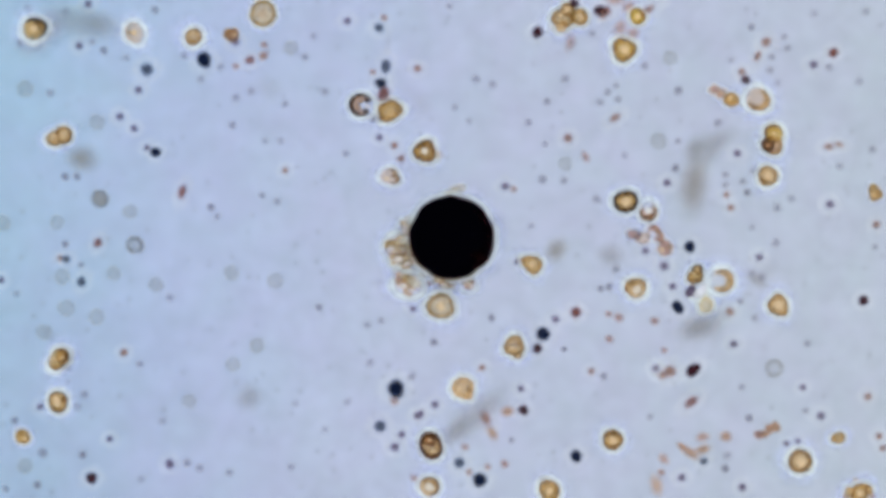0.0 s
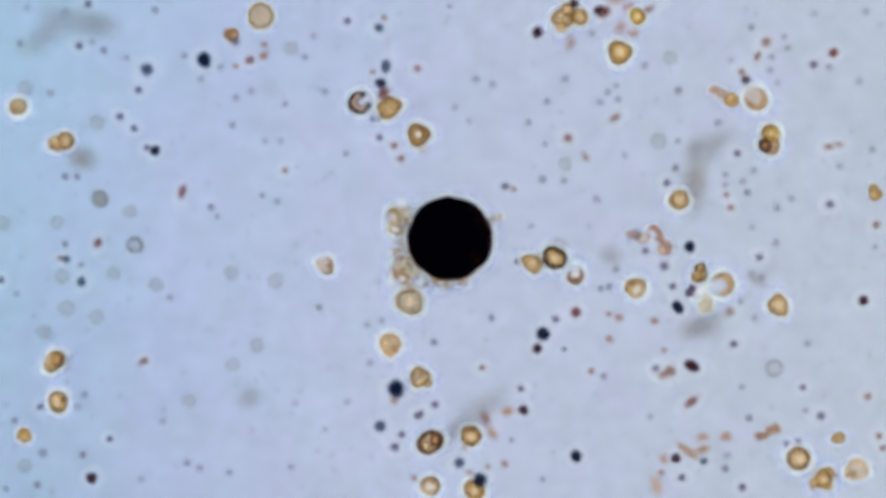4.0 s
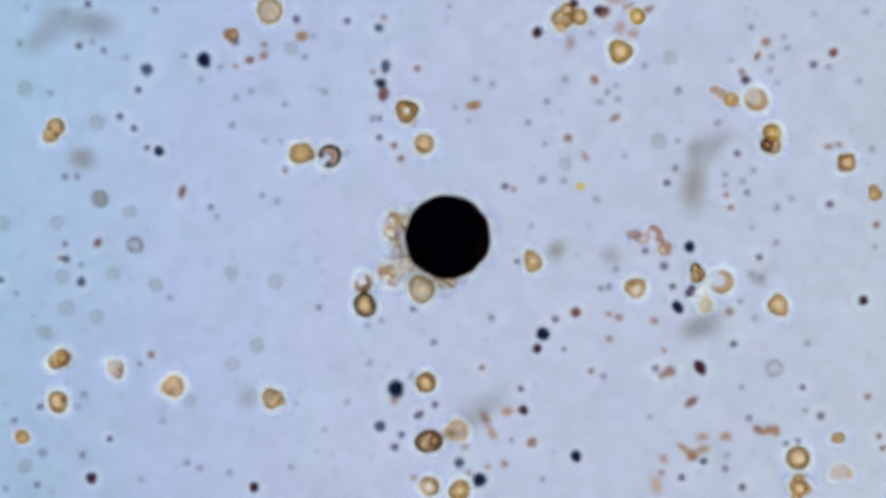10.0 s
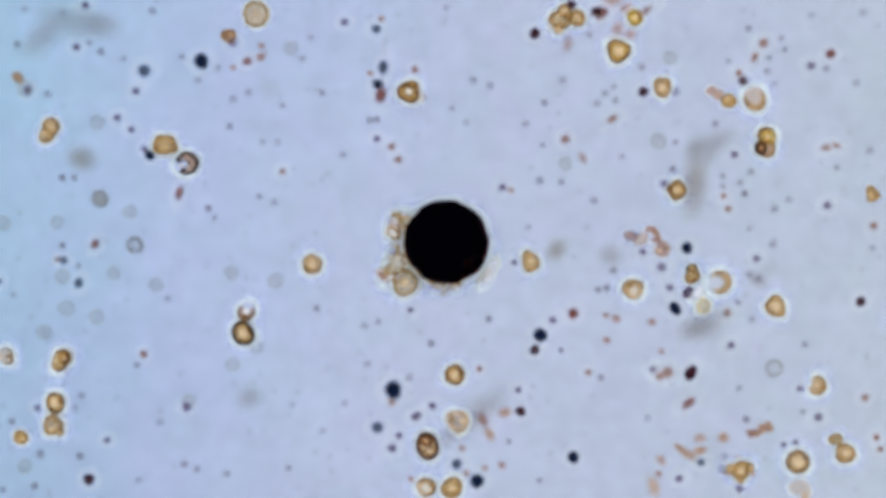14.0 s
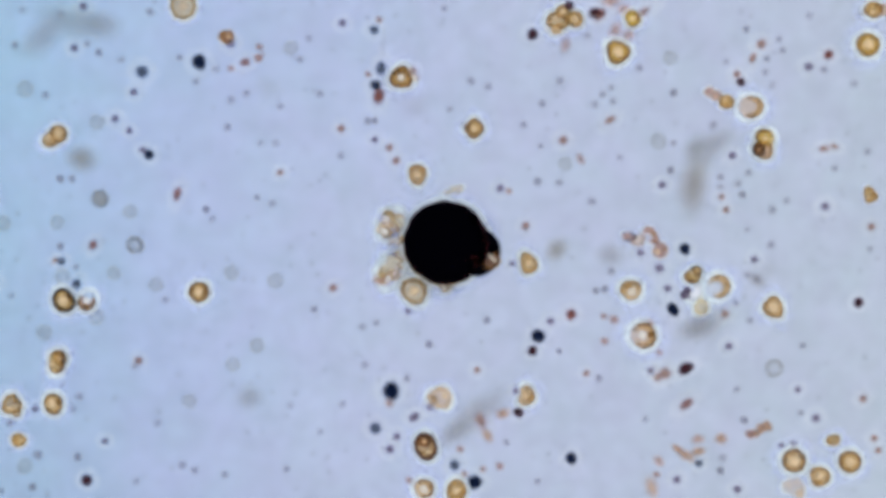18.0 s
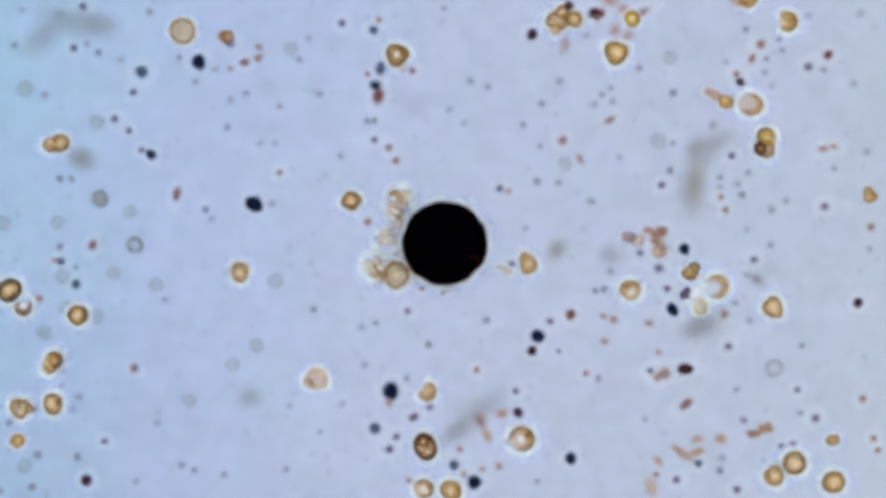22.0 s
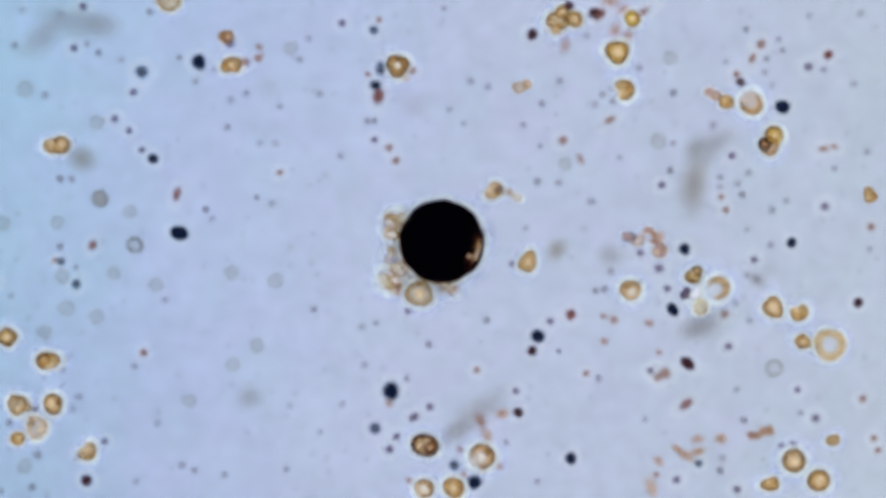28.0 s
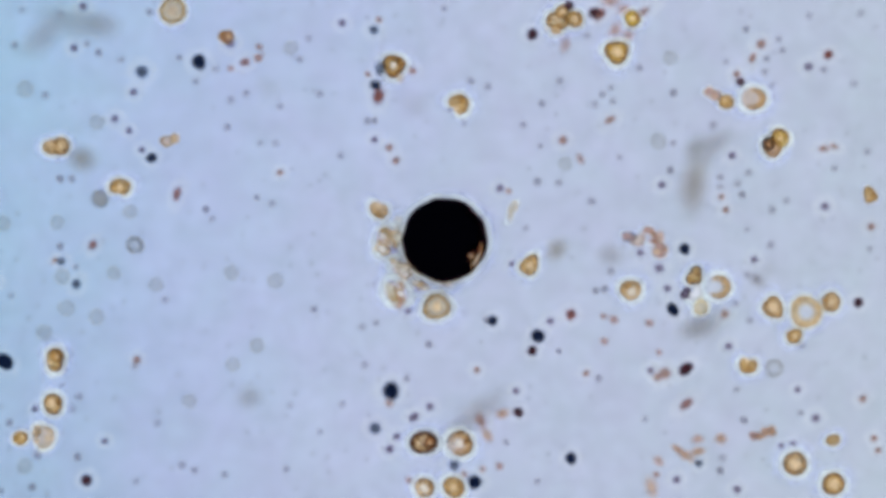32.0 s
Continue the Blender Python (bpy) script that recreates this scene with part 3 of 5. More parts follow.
cell(112, 13.5, AMBER, WALL, 0, 0.10, 1.15, label="dark brown double grain with a painted halo", key="dark_twin", at=(1230, 490), lobes=[(0.55, -0.75, 0.72, DARK_WALL)], turn=20, gap=1, gap_at=70)
cell(113, 9.5, PLUM, PLUM, 0, 0.15, 1.4, label="short dark plum rod", at=(1222, 516), halo=0, turn=80)
cell(114, 14, CREAM, CREAM, 0, 0.10, label="pale yellow blurred cell", at=(1249, 540), spots=0)
cell(115, 16.5, AMBER, SOFT_WALL, 0.5, 0.06, 1.14, label="amber teardrop-shaped cell beside a small speck", key="teardrop", at=(942, 468), corners=(3, 0.07, 180), lumps=0.5, wall_wide=0.42, spots=0)
cell(116, 13, AMBER, SOFT_WALL, 0, 0.06, 1.1, label="amber cell at the end of a pale tail", at=(1294, 177), halo=0.5, turn=-30)
cell(129, 10, ROSE, PALE, 0, 0.08, 1.1, label="pale rosy two-beaded tail beside an amber cell", at=(1264, 159), halo=0.3, lobes=[(1.2, 0.7, 1.05, PALE)], spots=0, fade=0.6)
capsule()
cell(118, 18, TAN, WALL, 0.6, 0.05, label=RING, key="low_ring", at=(761, 861), gap=40, gap_at=200, core_tone=WHITE_CORE)
cell(119, 13, AMBER, SOFT_WALL, 0, 0.08, 1.12, corners=(3, 0.09, 40), label="brown oval cell on the glass", at=(1548, 342), turn=-50, halo=0.3)
cell(120, 11, AMBER, SOFT_WALL, 0, 0.06, 1.2, label="small orange oval cell", at=(1483, 775), turn=15)
cell(121, 18, TAN, SOFT_WALL, 0, 0.12, label="olive-tan uneven cell in a clump", at=(995, 34), lobes=[(0.45, -0.85, 0.7, SOFT_WALL), (-0.1, 0.85, 0.55, PALE)])
cell(122, 15, AMBER, SOFT_WALL, 0.6, 0.08, label="small amber cell in a clump", at=(1026, 31), spots=1)
cell(123, 14, YELLOW, SOFT_WALL, 0.6, 0.10, 1.15, label="bright yellow crystal-like cell in a clump", at=(1128, 30), turn=80)
cell(124, 13, BROWN, SOFT_WALL, 0, 0.10, 1.1, label="brown cell with a dark spot", at=(410, 62), turn=100, halo=0.15)
cell(125, 16, PALE, ROSE_WALL, 0.0, 0.12, gap=90, gap_at=210, hollow=ROSE, label="rosy ring-shaped cell in a clump", at=(1157, 414), halo=0.3, fade=0.6)
cell(126, 15, ROSE, ROSE_WALL, 0, 0.12, label="rosy-brown cell in a clump", at=(1176, 439), halo=0.3, fade=0.6, notch=0.2, gap_at=150)
cell(127, 11, ROSE, PLUM, 0, 0.12, 1.1, label="small plum-tinted rosy cell in a clump", at=(1120, 415), halo=0.3, lumps=0.8, fade=0.7)
cell(130, 11, PALE, ROSE_WALL, 0, 0.16, 1.2, label="small pale rosy cell in a clump", at=(1138, 422), halo=0.3, turn=30, fade=0.7)
grain(1161, 858, 14, ROSY_TAN, "pale orange rod-shaped smear out of focus", 1.5, 110, 1.0)

# ---- cells that wander ----
def croissant():
    """A dark brown cell bent to an open ring, with a rosy tan inside and knobbed ends."""
    ob = root("cell", field(641, 187), "dark brown croissant-shaped cell with a rosy tan inside", "cell", "cells in the fluid")
    rim, high = outline(205, 0.0205, 0.05, 1.06), 0.007
    part("body", band("body", rim, 0.20, 1.02, high * 0.8, high, ROSY_TAN, 42, 276, peak=0.55, ramp=0.45, lumps=0.1), ob, "rosy tan inside")
    part("wall", band("wall", rim, 0.66, 1.10, high * 0.5, high * 1.5, DARK_WALL, 38, 284, peak=0.62, ramp=0.8, lumps=0.25), ob, "dark brown outer wall")
    part("wall", band("inner_wall", rim, 0.14, 0.46, high * 0.4, high * 1.45, WALL, 46, 268, peak=0.45, lumps=0.5), ob, "brown inner wall")
    for k, a in enumerate((50, -48)):
        part("knob", lens("knob", outline(206 + k, 0.0068, 0.15, 1.15), 0.002, DARK_WALL, soft=0.7, rings=6, steps=22, lift=high * 1.7,
                          centre=(0.0135 * math.cos(math.radians(a)), 0.0135 * math.sin(math.radians(a)))), ob, "dark knobbed end")
    clear = part("envelope", band("envelope", rim, 0.88, 1.70, high * 0.3, high * 0.35, HALO_WHITE, peak=0.24, fall=1.5, lumps=0.25), ob, "painted bright halo")
    part("haze", band("haze", rim, 0.95, 2.3, high * 0.15, high * 0.16, HAZE, peak=0.2, fall=1.3, lumps=0.7), clear, "faint painted lavender halo")
    # Brightness of the open gap, painted as a whitish lens.
    part("gap", lens("gap", outline(209, 0.0065, 0.1, 1.5), 0.001, WHITE_CORE, soft=0.8, rings=5, steps=20, lift=0.002, centre=(0.010, 0)), ob, "painted bright gap")
    MOVERS["F1"] = ob


cell(201, 21, AMBER, DARK_WALL, 0.45, 0.05, label="amber cell with a dark one-sided wall", key="A", at=(62, 52), gap=120, gap_at=240)
cell(202, 15, TAN, SOFT_WALL, 0, 0.06, label="small tan cell with a wide painted halo", key="B", at=(343, 66), halo=1.0)
cell(203, 18, PALE, PALE, 0.4, 0.10, 1.1, label="pale rosy cell with a bright centre", key="C", at=(240, 60), gap=80, gap_at=20)
cell(204, 23, GREY_TAN, SOFT_WALL, 0.62, 0.09, core_tone=PALE, wall_wide=0.36, lumps=0.45, spots=0, label="large pale cream cell drifting past", key="E", at=(466, 25), halo=0.4)
croissant()
cell(206, 20, AMBER, SOFT_WALL, 0, 0.09, spots=0, corners=(5, 0.03, 20), lumps=0.3, label="plain amber cell with blunt corners", key="F2", at=(690, 197))
cell(207, 20, AMBER, WALL, 0.42, 0.06, label="brown rounded triangular cell with a white centre and a pale lobe", key="F3", at=(752, 268), core_tone=WHITE_CORE, spots=1, wall_wide=0.66, lumps=0.35, corners=(3, 0.05, 90))
part("pale_lobe", lens("pale_lobe", outline(277, 0.011, 0.15, 1.3), 0.003, PALE, soft=0.5, rings=6, steps=24, lift=0.004, centre=(0.021, 0.003)), MOVERS["F3"], "pale tan lobe")
cell(208, 16, PALE, WALL, 0, 0.07, 1.12, label="pale cell with a brown spot", key="G", at=(690, 313), gap=150, gap_at=200)
cell(209, 23, GREY_TAN, SOFT_WALL, 0.52, 0.06, 1.06, label="large pale amber cell with a bright centre", key="H", at=(780, 542), core_tone=CORE, wall_wide=0.4, lumps=0.5, spots=0)
cell(210, 20, TAN, TAN, 0, 0.13, label="plain tan cell with an uneven outline", key="I", at=(820, 687))
cell(211, 18, TAN, SOFT_WALL, 0, 0.09, label="plain tan cell with a brown lobe", key="J", at=(910, 612), lobes=[(0.15, 0.95, 0.42, WALL)])
cell(212, 18, AMBER, WALL, 0.62, 0.06, label=RING, key="K", at=(1084, 778))
cell(213, 21, PALE, TAN, 0, 0.09, label="pale tan cell with a soft edge", key="L", at=(1213, 743), spots=1, fade=0.35, halo=0.5, lumps=0.7)
cell(214, 18, TAN, SOFT_WALL, 0.6, 0.07, label=PLAIN, key="M", at=(1358, 312))
cell(215, 20, AMBER, DARK_WALL, 0.62, 0.04, 1.16, label="amber cell with a dark brown wall", key="N1", at=(1107, 357))
cell(216, 17, PALE, WALL, 0.45, 0.07, label="rosy ring-shaped cell with a white centre", key="N2", at=(1147, 374), gap=60, gap_at=90, hollow=ROSE, core_tone=WHITE_CORE)
cell(217, 19, AMBER, SOFT_WALL, 0.4, 0.05, label=RING, key="Q", at=(972, 868))
cell(218, 17, AMBER, SOFT_WALL, 0.6, 0.10, label="golden cell with a bright core among tan and rosy lobes", key="Y", at=(1520, 872), spots=0, lobes=[(-0.95, 0.25, 0.55, TAN), (0.75, -0.6, 0.5, SOFT_WALL), (0.35, 0.9, 0.42, TAN)])
for k, (x, y) in enumerate([(0.022, 0.002), (-0.014, 0.019), (-0.02, -0.014)]):
    part("crumb", lens("crumb", outline(290 + k, 0.0065, 0.25, 1.4), 0.002, (ROSE, PALE)[k % 2], soft=0.7, rings=5, steps=20, lift=0.004, centre=(x, y)), MOVERS["Y"], "rosy crumb")
cell(219, 18, TAN, SOFT_WALL, 0.5, 0.06, label=PLAIN, key="Z1", at=(1527, 858))
cell(220, 20, AMBER, WALL, 0.7, 0.03, spots=0, label="round amber cell with an even wall", key="Z2", at=(1600, 850))
cell(221, 17.5, TAN, SOFT_WALL, 0.3, 0.07, label="tan cell with a bite out of its rim", key="R", at=(1560, 650), notch=0.42, gap=70, gap_at=150)
cell(222, 23, TAN, WALL, 0.46, 0.05, fill=PALE, label=SHOE, key="S", at=(1600, 560), gap=42, gap_at=180, hollow=TAN, core_tone=WHITE_CORE, wall_wide=0.42, arc_in=0.34, lumps=0.4)
cell(223, 17, AMBER, WALL, 0.5, 0.08, label="squarish amber cell drifting past", key="T1", at=(1497, 288), corners=(4, 0.07, 20))
cell(224, 17, TAN, SOFT_WALL, 0.55, 0.07, label=PLAIN, key="T2", at=(1243, 57))
cell(225, 21, GOLD, SOFT_WALL, 0.66, 0.04, label="round golden cell with an even wall", key="W1", at=(1535, 80), spots=0, wall_wide=0.6)
cell(226, 15.5, AMBER, SOFT_WALL, 0, 0.08, 1.1, label="amber cell with a paler lobe at its side", key="W2", at=(1548, 18))
part("pale_lobe", lens("pale_lobe", outline(278, 0.0135, 0.12, 1.3), 0.003, ROSY_TAN, soft=0.5, rings=6, steps=24, lift=0.006, centre=(0.0185, 0.0)), MOVERS["W2"], "pale tan lobe")
cell(227, 19.5, AMBER, SOFT_WALL, 0, 0.05, label="amber cup-shaped cell drifting past", key="W3", at=(1535, 100), notch=0.62, gap=70, gap_at=180, spots=1)
cell(228, 17, TAN, SOFT_WALL, 0, 0.07, label="tan cup-shaped cell drifting past", key="W4", at=(1180, 15), notch=0.5, gap=60, gap_at=180)
cell(229, 17, AMBER, SOFT_WALL, 0.4, 0.10, 1.15, label="crescent-shaped amber cell drifting past", key="V", at=(410, 117), notch=0.35, gap_at=250)
cell(230, 28, None, TAN, 0, 0.04, hollow=CREAM, fill=CLEAR, arc_in=0.36, wall_wide=0.58, lumps=0.3, spots=0, label="large cream ring-shaped cell with a clear centre", key="X", at=(1467, 610), halo=0.4)
cell(231, 14, AMBER, SOFT_WALL, 0.5, 0.08, label="small amber cell drifting past", key="X2", at=(1420, 605))
cell(232, 17, AMBER, SOFT_WALL, 0, 0.07, label="crescent-shaped amber cell drifting past", key="X3", at=(1413, 552), notch=0.55, gap=60, gap_at=180)
cell(233, 17, TAN, SOFT_WALL, 0.4, 0.09, label=PLAIN, key="X4", at=(1470, 535))
cell(234, 11, PALE, SOFT_WALL, 0, 0.14, 1.4, spots=0, lobes=[(1.2, -0.1, 0.8, TAN)], label="small pale two-lobed cell", key="V2", at=(540, 230), halo=0.2)
cell(240, 19, FAINT_TAN, FAINT_TAN, 0, 0.16, label="faint crumpled tan cell out of focus", key="ghost", at=(1531, 805), spots=0, fade=0.6, lumps=0.8, halo=0.25, lobes=[(0.6, 0.5, 0.5, FAINT_TAN)])
cell(241, 11, AMBER, SOFT_WALL, 0, 0.10, 1.5, label="small tan oblong cell drifting past", key="Z4", at=(1522, 850), spots=0, halo=0.5)
cell(235, 14, AMBER, SOFT_WALL, 0, 0.10, 1.2, label="small amber cell drifting past", key="Z3", at=(1363, 857))
flake(238, 8, SHINE, "small bright white chip beside a clump", "clump_chip", (979, 47), 1.3, 20, 0.5, PALE)
flake(237, 14, SHINE, "bright clear chip between two cells", "gap_chip", (1240, 515), 1.4, 50, 0.6, CRYSTAL)
flake(242, 14, SHINE, "bright white and yellow flake tumbling past", "flash_east", (1660, 480), 1.7, 120, 0.5, CRYSTAL)
flake(243, 13, CREAM, "tan crumpled flake tumbling past", "debris", (1660, 600), 1.5, 20, 0.4, TAN)
flake(244, 10, SHINE, "small bright white flake shooting past", "flash_west", (1640, 0), 1.7, -20, 0.5, CRYSTAL)
flake(236, 15, SHINE, "bright white refracting flake shooting past", "flash", (1700, -60), 1.6, 40, 0.5, CRYSTAL)

# ---- grains that wander ----
grain(504, -30, 13, NAVY, "angular blue-black grain drifting past", 1.2, soft=0.25, name="dark_grain", key="dark1")
grain(1600, 270, 12, NAVY, "round blue-black grain drifting past", 1.0, soft=0.25, name="dark_grain", key="dark2")
grain(535, 65, 11, BROWN, "small brown grain drifting past", 1.2, key="g1", soft=0.4)
grain(463, 130, 9, PLUM, "small plum grain drifting past", key="g2")
grain(838, 187, 11, BROWN, "brown oval grain drifting past", 1.4, key="g3", soft=0.5)
grain(1047, 362, 8, RUST, "small rust-brown grain drifting past", key="g4")
grain(532, 390, 8, RUST, "small rust-brown grain drifting past", key="g5")
grain(597, 430, 8, RUST, "small rust-brown grain drifting past", key="g6")
grain(980, 217, 11, RUST, "small rust-brown grain drifting past", 1.2, key="g7", soft=0.4)
grain(1226, 655, 11, MAROON, "blue-black double grain rocking in place", 1.3, soft=0.4, name="dark_grain", key="rocker")
grain(276, 270, 9, NAVY, "round blue-black grain drifting past", soft=0.5, name="dark_grain", key="jitter")

grain(301, 821, 9, PLUM, "small plum grain drifting past", key="g17", soft=0.6)
grain(1168, 129, 8, YELLOW, "small yellow grain drifting past", 1.2, key="g18", soft=0.6)
grain(1242, 116, 9, RUST, "small rust-brown grain drifting past", 1.2, key="g20", soft=0.6)
grain(1425, 434, 9, ROSY_TAN, "small tan oval grain tumbling past", 1.4, key="g21", soft=0.5)
grain(220, 624, 8, RUST, "small rust-red grain jittering about", key="g16")
grain(941, 783, 10, RUST, "small orange-brown grain drifting past", key="g8", soft=0.4)
grain(450, 862, 9, MAROON, "small dark red grain drifting past", key="g9")
grain(1432, 762, 10, RUST, "small orange-brown grain drifting past", key="g10", soft=0.4)
grain(1480, 727, 9, MAROON, "small dark red grain drifting past", key="g11")
grain(1495, 48, 9, MAROON, "small dark red grain drifting past", key="g12")
grain(1348, 425, 9, NAVY, "small blue-black grain drifting past", key="g15", name="dark_grain")
flake(241, 16, SHINE, "bright white refracting sliver at the edge of the black sphere", "bright_sliver", (790, 440), 2.0, 30, 0.4, CRYSTAL, "sliver")
flake(240, 10, CREAM, "thin pale yellow sliver beside the black sphere", "sliver", (803, 336), 1.9, 20, 0.4, TAN, "sliver")


def chain():
    """A short chain of orange-brown beads that rocks in its place."""
    ob = root("bead_chain", field(1358, 763), "short rocking chain of orange-brown beads", "chain")
    for k, (dx, dy, r) in enumerate([(-0.017, 0.001, 0.009), (-0.007, -0.002, 0.008), (0.004, 0.002, 0.009), (0.016, 0.001, 0.010)]):
        part("bead", lens("bead", outline(300 + k, r * 1.35, 0.12), r * 0.5, ORANGE if k else RUST, soft=0.75, steps=20, rings=5, centre=(dx, dy)), ob)
    MOVERS["chain"] = ob


chain()

# ---- grains that stay ----
for u, v, r in [(362, 107, 13), (701, 688, 15), (961, 591, 12), (1019, 807, 10), (849, 849, 12), (1220, 437, 10)]:
    grain(u, v, r, NAVY, "round blue-black grain on the glass", soft=0.55, name="dark_grain")
for u, v, r in [(674, 148, 10), (213, 207, 8),
                (1452, 736, 9), (1206, 845, 8), (157, 8, 8), (261, 262, 7), (3, 496, 7), (711, 769, 8), (731, 547, 7), (739, 736, 8), (1313, 862, 8), (1343, 456, 8), (1391, 785, 6), (1412, 781, 6)]:
    grain(u, v, r, NAVY if u == 674 else PLUM, "dim blue-black grain on the glass", soft=0.8, name="dark_grain")
for u, v, r, k, a in [(1019, 553, 10, 1.0, 0), (1474, 94, 9, 1.0, 0), (679, 167, 12, 1.3, 80), (1070, 21, 10, 1.3, 20)]:
    grain(u, v, r, DARK_RED, "dark red grain on the glass", k, a, 0.6)
for u, v, r, k, a in [(673, 754, 11, 1.0, 0), (261, 124, 12, 1.0, 0), (813, 819, 10, 1.0, 0), (118, 459, 8, 1.0, 0), (145, 499, 9, 1.1, 60), (1245, 816, 7.5, 1.1, 20), (683, 118, 10.5, 1.3, 80), (671, 50, 9, 1.0, 0)]:
    grain(u, v, r, SLATE, "soft slate-blue grain on the glass", k, a, 0.7, "dark_grain")
for u, v, r, k, a in [(1112, 14, 11, 1.2, 20), (1097, 51, 13, 1.2, 60), (1120, 60, 11, 1.1, 0), (1174, 812, 10, 1.2, -40), (1243, 773, 10, 1.3, 10), (1088, -2, 15, 1.4, 0)]:
    grain(u, v, r, ROSE, "soft rosy speck on the glass", k, a, 0.9)
grain(1199, 544, 10, NAVY, "oval blue-black grain on the glass", 1.25, -55, 0.4, "dark_grain")
for u, v, r in [(951, 58, 10), (1527, 532, 9), (1061, 20, 10), (1015, 8, 9), (1319, 142, 8), (926, 726, 9), (163, 846, 10), (951, 617, 9)]:
    grain(u, v, r, MAROON, "dark maroon grain on the glass", soft=0.6)
for u, v, r in [(1439, 115, 9), (1304, 272, 8), (1180, 324, 8), (1468, 362, 9), (615, 38, 8), (699, 791, 9), (141, 82, 8), (1160, 652, 8),
                (1190, 507, 8), (1298, 609, 8), (1420, 686, 7), (238, 228, 7), (922, 688, 7), (195, 777, 7), (417, 74, 9), (983, 565, 8), (246, 160, 8),
                (745, 732, 7), (770, 716, 8), (672, 244, 7), (72, 720, 7), (915, 463, 6), (1142, 444, 8), (1175, 471, 10), (894, 330, 8)]:
    grain(u, v, r, PLUM, "small plum-coloured grain on the glass", soft=0.8)
for u, v, r in [(107, 457, 6), (505, 302, 7), (1005, 245, 9), (1046, 657, 7), (853, 651, 7), 
                (1185, 657, 12), (1172, 664, 9), (1293, 368, 7), (1285, 345, 7), (1550, 398, 8), (1535, 702, 8), (1555, 772, 7), (1562, 793, 7),
                (739, 122, 8), (698, 258, 8), (710, 281, 8), (1312, 128, 8), (1355, 75, 10), (1291, 552, 9)]:
    grain(u, v, r, RUST, "small rust-red grain on the glass", soft=0.7)
for u, v, r, k, a in [(1466, 260, 8, 1.3, 10), (1484, 256, 7, 1.4, -15), (1088, 209, 9, 1.4, 35), (859, 740, 11.5, 1.3, -65), 
                      (1146, 19, 10, 1.8, 30), (1340, 100, 8, 1.4, 70)]:
    grain(u, v, r, RUST, "small rust-brown rod on the glass", k, a, 0.8)
for u, v, r, k, a in [(323, 340, 9.5, 1.5, 75), (1223, 711, 10.5, 1.5, 40), (443, 107, 9, 1.2, 20), (174, 430, 8.5, 1.2, 60)]:
    grain(u, v, r, RUST_RED, "dark rust-red grain on the glass", k, a, 0.7)
for u, v, r, k, a in [(1284, 772, 11, 1.1, 0), (871, 766, 11, 1.5, -60), (898, 728, 11.5, 1.2, 20), (1221, 801, 12.5, 1.6, -35), (1243, 795, 10.5, 1.6, 15), (1206, 790, 8, 1.5, -40)]:
    grain(u, v, r, ORANGE, "small orange-brown rod on the glass", k, a, 0.8)
for u, v, r in [(1078, 600, 8), (1095, 562, 9), (1077, 556, 7), (1158, 568, 8), (467, 100, 7), (468, 80, 7), (418, 118, 7), (680, 32, 7), (660, 128, 6),
                (1175, 620, 7), (1170, 836, 7), (1066, 27, 10), (830, 835, 7), (698, 709, 9), (733, 846, 7), (893, 821, 8), (863, 826, 7), (823, 791, 8), (909, 335, 7)]:
    grain(u, v, r, FADED, "faint rust-coloured speck out of focus", soft=1.0)
for u, v, r, k, a in [(1036, 278, 9, 1.4, -60), (1009, 76, 12, 1.5, 75), (467, 99, 9, 1.3, 30)] :
    grain(u, v, r, FADED, "faint rust-coloured rod out of focus", k, a, 0.9)
for u, v, r in [(412, 222, 8), (768, 606, 8), (660, 211, 8), (1090, 477, 9), (1068, 666, 8), (1195, 298, 8), (1200, 161, 9), (960, 318, 9), (870, 563, 8), (968, 180, 8), (672, 210, 7), (1078, 508, 8), (1063, 511, 7), (998, 618, 6), (565, 544, 7), (960, 848, 7), (905, 779, 7)]:
    grain(u, v, r, GREY, "grey-plum speck slightly out of focus", soft=0.6)
for u, v, r in [(36, 77, 8), (184, 90, 8), (275, 18, 9), (464, 346, 7), (374, 367, 8),
                (116, 433, 7), (116, 313, 8), (137, 313, 8), (77, 801, 10), (147, 805, 8), (11, 865, 8), (67, 858, 8), (27, 744, 8), (1283, 829, 8), (1325, 740, 8), (1329, 49, 8), (1322, 341, 8)]:
    grain(u, v, r, GREY, "grey-plum speck slightly out of focus", soft=0.6)
FAINT = [(1425, 727, 7), (1312, 685, 7), (1150, 738, 7), (729, 667, 8),
         (615, 711, 8), (523, 714, 7), (655, 642, 9), (650, 575, 8), (675, 568, 7), (302, 527, 8), (248, 644, 7), (150, 698, 8), (138, 720, 8),
         (120, 677, 6), (30, 520, 7), (385, 383, 6), (418, 173, 8), (555, 65, 8), (540, 102, 7)]
FAINT_WEST = [(1075, 164, 8), (1061, 182, 9), (1093, 176, 8), (1519, 145, 9), (49, 15, 8), (117, 22, 8), (164, 75, 7), (327, 99, 7), (356, 141, 8), (391, 119, 8), (445, 162, 8), (144, 469, 7), (491, 357, 8), (289, 745, 9), (1287, 806, 9), (1531, 21, 8),
              (1466, 120, 8), (1314, 322, 8), (1333, 302, 8), (1543, 265, 8), (1047, 60, 8), (332, 819, 8), (354, 828, 8), (407, 836, 7), (516, 826, 7), (576, 760, 7), (251, 848, 8)]
